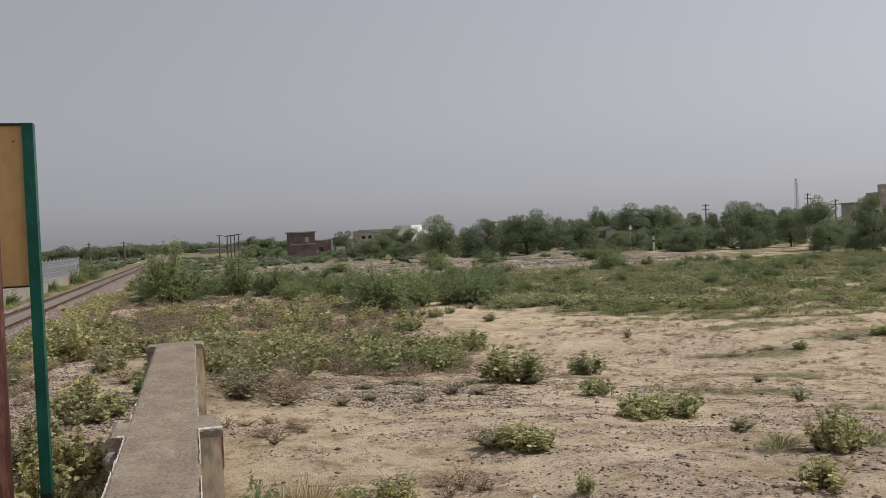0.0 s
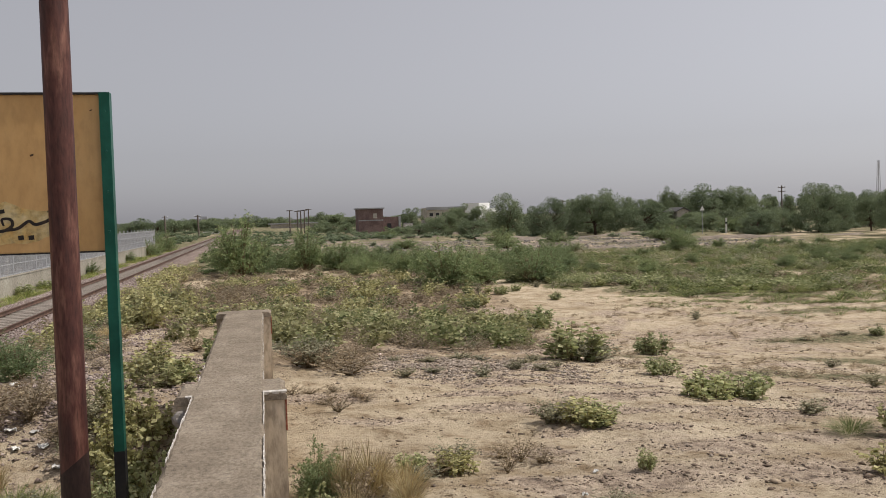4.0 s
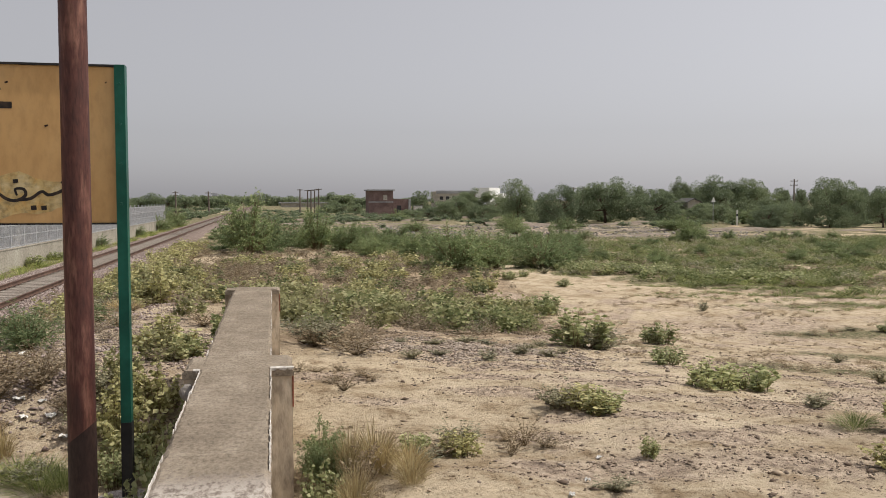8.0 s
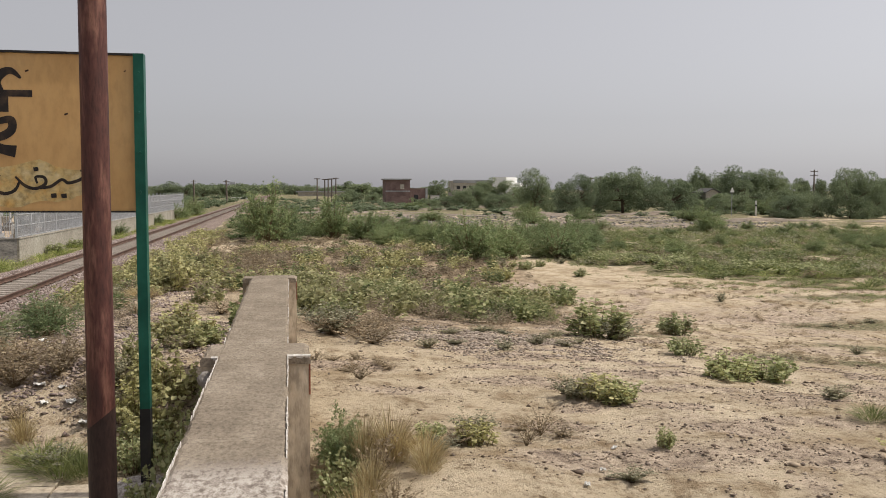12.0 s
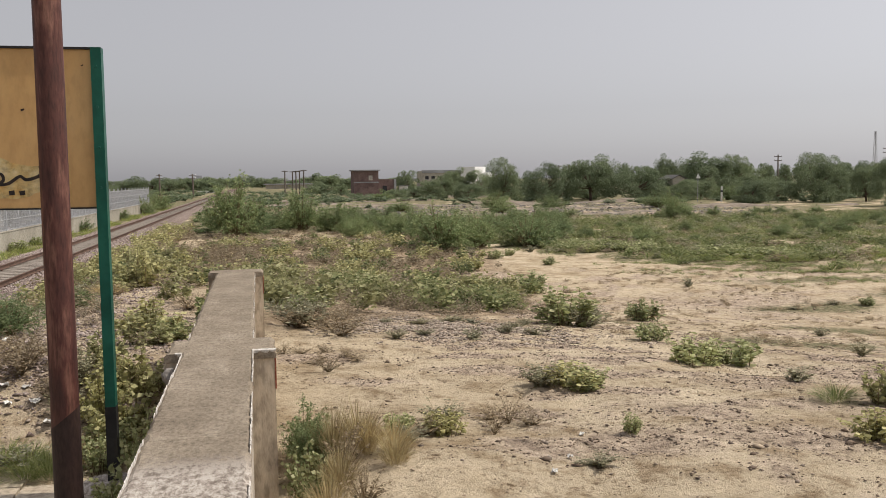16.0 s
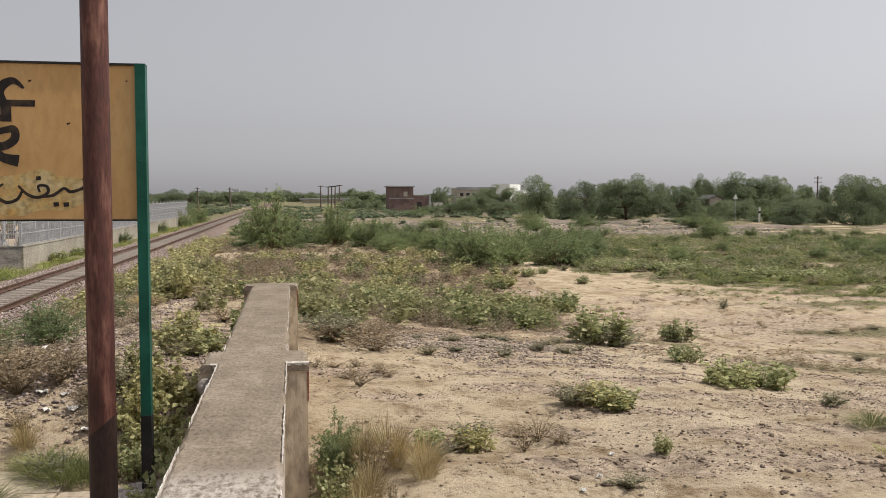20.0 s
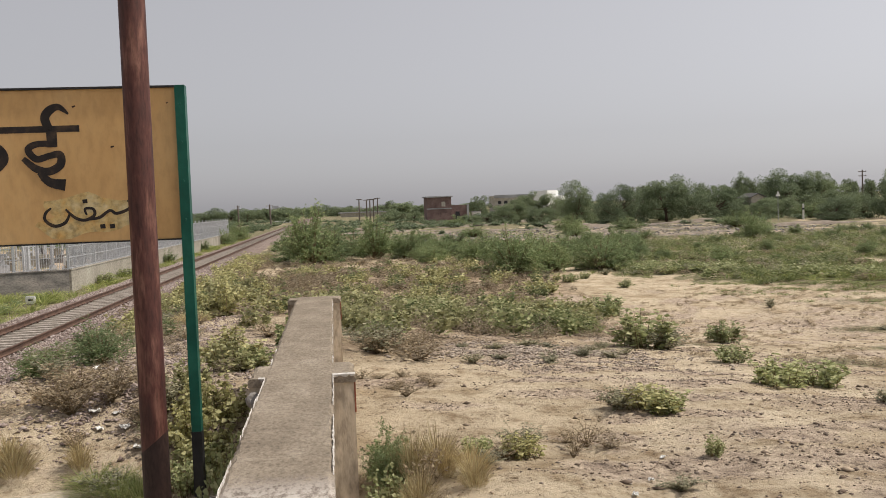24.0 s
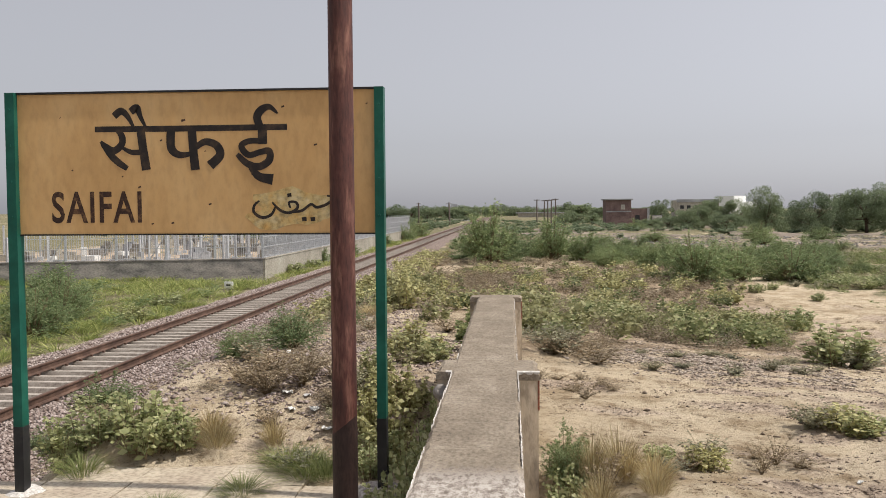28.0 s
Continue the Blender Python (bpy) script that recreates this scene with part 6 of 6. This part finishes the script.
p = spots(420, 127, (4, 66, 29, 82), lambda x, y: meadow(x, y) * smooth_step(0.05, 0.25, rough_field(x * 0.5, y, 5.5, 67)))
scatter("meadow_brown", "olive-brown dried herbs in the low field", "weeds", FAR_FINE, M_BROWNWEED, p, sized(len(p), 128, 0.2, 0.5, 1.5, 2.8), 129)
p = spots(520, 79, (4, 60, 30, 82), meadow)
scatter("meadow_dusty", "dusty weeds along the edge of the low field", "weeds", LV_DUSTY, M_LEAF_DUSTY, p, sized(len(p), 80, 0.25, 0.55, 1.4, 2.6), 81)
fringe = lambda x, y: smooth_step(24.5, 30, y + 0.2 * (x - 17)) * smooth_step(-5.0, 1.0, x + 0.32 * (y - 31.4) - 17.2) * (1 - smooth_step(34, 38, y)) * smooth_step(-0.05, 0.3, rough_field(x * 0.5, y, 2.6, 65))
p = spots(900, 124, (8, 30, 22, 38), fringe)
scatter("fringe_grass", "thin short grass straggling onto the sand", "grass", LV_GRASS, M_GRASS, p, sized(len(p), 125, 0.05, 0.16, 2.0, 4.5), 126)
lush = lambda x, y: np.exp(-((y + 0.25 * (x - 24) - 36.0) / 1.6) ** 2) * smooth_step(17, 22, x) * smooth_step(-0.15, 0.2, rough_field(x * 0.5, y, 2.8, 69))
p = spots(420, 137, (16, 34, 31, 42), lush)
scatter("lush_grass", "brighter green grass at the near edge of the field", "grass", FINE_GRASS, M_FRESH, p, sized(len(p), 138, 0.12, 0.32, 1.8, 3.2), 139)
edge = lambda x, y: np.exp(-((x + 0.9 * (y - 42) - 17.5) / 2.0) ** 2)
p = spots(130, 101, (7, 24, 34, 46), edge)
scatter("edge_weeds", "pale yellow-green weeds along the field's sandy edge", "weeds", LV_YEL, M_LEAF_PALE, p, sized(len(p), 102, 0.3, 0.6, 1.2, 2.0), 103)
p = spots(380, 82, (-40, 110, 108, 200), lambda x, y: 0.5 * smooth_step(-0.3, 0.4, rough_field(x, y, 16, 43)) * ((x < -13.6) | (x > -5.0)))
scatter("far_scrub", "low scrub on the far side of the field", "scrub", LV_WEED, M_LEAF_TREE, p, sized(len(p), 83, 0.5, 1.2, 1.6, 3.2), 84)
p = spots(2000, 85, (-34, -11.6, 13, 130), lambda x, y: ((y < 46) | (x > -13.1)) * (0.4 + 0.6 * (y < 46)) * (0.06 + 0.94 * smooth_step(-0.15, 0.2, rough_field(x, y, 3.0, 54))))
scatter("trackside_grass", "fresh yellow-green grass beyond the track", "grass", FINE_GRASS, M_FRESH, p, sized(len(p), 86, 0.18, 0.55, 1.6, 3.0), 87)
p = spots(190, 117, (-60, -13.4, 122, 330), lambda x, y: 0.7 * smooth_step(-0.2, 0.3, rough_field(x, y, 20, 61)))
scatter("line_scrub", "dark scrub along the line beyond the fence", "scrub", FAR_WEED, M_LEAF_TREE, p, sized(len(p), 118, 0.7, 1.8, 1.6, 2.8), 119)
p = spots(260, 121, (-6, 44, 140, 290), lambda x, y: 0.8 * smooth_step(-0.2, 0.3, rough_field(x * 0.3, y, 16, 63)))
scatter("field_scrub", "low dark scrub across the far fields", "scrub", FAR_WEED, M_LEAF_TREE, p, sized(len(p), 122, 0.35, 0.9, 2.2, 4.5), 123)
p = spots(70, 88, (-34, -11.8, 14, 46), lambda x, y: 0.6 + 0 * x)
scatter("trackside_weeds", "green weeds beyond the track", "weeds", LV_DUSTY, M_LEAF_FEATHER, p, sized(len(p), 89, 0.3, 0.7, 1.4, 2.4), 90)
strip = lambda x, y: smooth_step(-6.4, -5.6, x) * (1 - smooth_step(4, 12, x)) * smooth_step(-0.05, 0.3, rough_field(x, y, 9.0, 47) + 0.1)
p = spots(150, 94, (-7.8, 12, 62, 180), strip)
scatter("strip_weeds", "low green weeds along the line beyond the bushes", "weeds", LV_WEED, M_LEAF_FEATHER, p, sized(len(p), 95, 0.25, 0.6, 1.4, 2.6), 96)
p = spots(200, 97, (-7.8, 12, 62, 180), strip)
scatter("strip_brown", "withered weeds along the line beyond the bushes", "weeds", LV_BROWN, M_BROWNWEED, p, sized(len(p), 98, 0.25, 0.5, 1.6, 3.2), 99)
p = spots(110, 91, (-6.8, -0.6, 9.6, 44), lambda x, y: 0.5 * smooth_step(0.0, 0.4, rough_field(x, y, 2.4, 44)))
scatter("bank_weeds", "patchy weeds on the bank beside the track", "weeds", NEAR_FINE, M_BROWNWEED, p, sized(len(p), 92, 0.12, 0.35, 1.4, 2.6), 93)


# ---- stones and clods ----
def sprinkle(name, label, n, box, keep, s0, s1, material, seed, flat=0.75):
    r = np.random.RandomState(seed)
    pts = np.array(spots(n, seed, box, keep))
    z = ground_z(pts[:, 0], pts[:, 1])
    size = s0 * (s1 / s0) ** (r.uniform(0, 1, len(pts)) ** 2.2)
    me = stone_mesh(name, np.concatenate([pts, (z + size * 0.2 * flat)[:, None]], 1), size, material, seed + 1, flat)
    tagged(new(name, me), label, "stones", kind="stuff")


near_stony = lambda x, y: 0.03 + cover_masks(x, y)[1] + 0.9 * smooth_step(0.12, 0.4, rough_field(x, y, 0.9, 46)) * smooth_step(-0.2, 0.25, rough_field(x, y, 3.0, 48))
sprinkle("clods", "dark clods and bits of dry dirt on the sand", 11000, (-1, 16, 4.2, 26), near_stony, 0.009, 0.045, M_CLOD, 201, 0.42)
sprinkle("dirt_crumbs", "dark crumbs of dry dirt strewn on the sand", 20000, (-1, 10, 4.2, 14), near_stony, 0.006, 0.017, M_CLOD, 209, 0.5)
sprinkle("gravel", "brown-grey gravel strewn in patches", 12000, (-5, 8, 4.5, 20), lambda x, y: cover_masks(x, y)[1] ** 1.5, 0.007, 0.024, M_PEBBLE, 203, 0.6)
sprinkle("rubble_field", "grey broken rubble strewn over the far ground", 9000, (2, 62, 78, 128), lambda x, y: cover_masks(x, y)[1], 0.05, 0.24, M_RUBBLE, 205, 0.5)
sprinkle("pale_stones", "pale broken stones on the bank beside the wall", 1500, (-4.2, -0.6, 8.9, 13), lambda x, y: smooth_step(-0.1, 0.3, rough_field(x, y, 1.4, 62)), 0.015, 0.06, M_STONE, 213, 0.6)
sprinkle("bank_litter", "grey stones and leaf litter beside the wall", 5000, (-3.2, -0.4, 9.2, 15), lambda x, y: 0.4 + 0.6 * smooth_step(-0.2, 0.2, rough_field(x, y, 1.1, 58)), 0.012, 0.04, M_PEBBLE, 211, 0.5)
sprinkle("grey_gravel", "patch of grey gravel before the weeds", 7000, (0.4, 5.2, 9.8, 15), lambda x, y: np.exp(-(((x - 2.7) / 1.3) ** 2 + ((y - 12.0) / 1.3) ** 2)) * smooth_step(-0.35, 0.2, rough_field(x, y, 1.2, 64)), 0.01, 0.045, M_GREYSTONE, 215, 0.5)
sprinkle("bank_stones", "spilled ballast stones on the bank", 8000, (-7.2, -2, 9, 30), lambda x, y: 0.5 + 0.5 * rough_field(x, y, 2.0, 45), 0.014, 0.055, M_STONE, 207)


# ---- low earth banks across the far field ----
def earth_bank(x0, x1, y, h, seed):
    r = np.random.RandomState(seed)
    s = Shape()
    n = int((x1 - x0) / 1.2)
    for k in range(n + 1):
        x = x0 + (x1 - x0) * k / n
        yy = y + 1.5 * math.sin(x * 0.13 + seed) + r.uniform(-0.3, 0.3)
        hh = h * (0.6 + 0.4 * math.sin(x * 0.31 + seed * 2)) * r.uniform(0.7, 1.2)
        w = 1.0 + 0.6 * h
        s.v += [(x, yy - w, -0.5), (x, yy - w * 0.4, -0.38 + hh * 0.8), (x, yy + w * 0.3, -0.38 + hh), (x, yy + w, -0.5)]
    for k in range(n):
        for q in range(3):
            a = k * 4 + q
            s.f.append((a, a + 4, a + 5, a + 1))
    ob = new("earth_bank", s.mesh("earth_bank", M_BANK, True))
    tagged(ob, "low bank of bare brown earth across the field", "bank", "earth banks in the field")


M_BANK = worn("brown_earth", (0.25, 0.205, 0.165), (0.16, 0.13, 0.105), (0.36, 0.30, 0.245), 0.7, 0.97, fine=6, relief=0.8, depth=0.05)
for k, (x0, x1, y, h) in enumerate(((8, 44, 118, 0.35), (20, 62, 99, 0.3), (4, 30, 150, 0.5), (14, 48, 170, 0.5), (30, 58, 124, 0.5), (-2, 22, 132, 0.4), (22, 40, 86, 0.25), (40, 70, 96, 0.35))):
    earth_bank(x0, x1, y, h, k + 1)


# ---- litter ----
def scrap(x, y, w, d, label, material, seed):
    r = random.Random(seed)
    s = Shape()
    n = 5
    for i in range(n):
        for j in range(n):
            a, b = i / (n - 1) - 0.5, j / (n - 1) - 0.5
            s.v.append((a * w * r.uniform(0.8, 1.1), b * d * r.uniform(0.8, 1.1), 0.012 + r.uniform(0, 0.3) * w))
    m = len(s.v)
    s.v += [(p[0], p[1], p[2] - 0.004) for p in s.v]
    for i in range(n - 1):
        for j in range(n - 1):
            q = (i * n + j, (i + 1) * n + j, (i + 1) * n + j + 1, i * n + j + 1)
            s.f += [q, tuple(m + k for k in q[::-1])]
    ob = new("litter_scrap", s.mesh("litter_scrap", material))
    ob.matrix_world = pose(x, y, height(x, y), 0, 0, r.uniform(0, 180))
    tagged(ob, label, "litter", "scraps of litter")


for k, (x, y, w) in enumerate(((-1.9, 9.2, 0.12), (-2.1, 9.5, 0.14), (-2.35, 9.5, 0.1), (-2.5, 9.9, 0.12), (-2.25, 9.8, 0.1), (1.9, 5.2, 0.05), (1.7, 4.9, 0.05), (2.2, 5.8, 0.045), (-3.1, 12.4, 0.18))):
    scrap(x, y, w, w * 0.7, "crumpled white plastic scrap lying on the ground", M_WHITE, k)
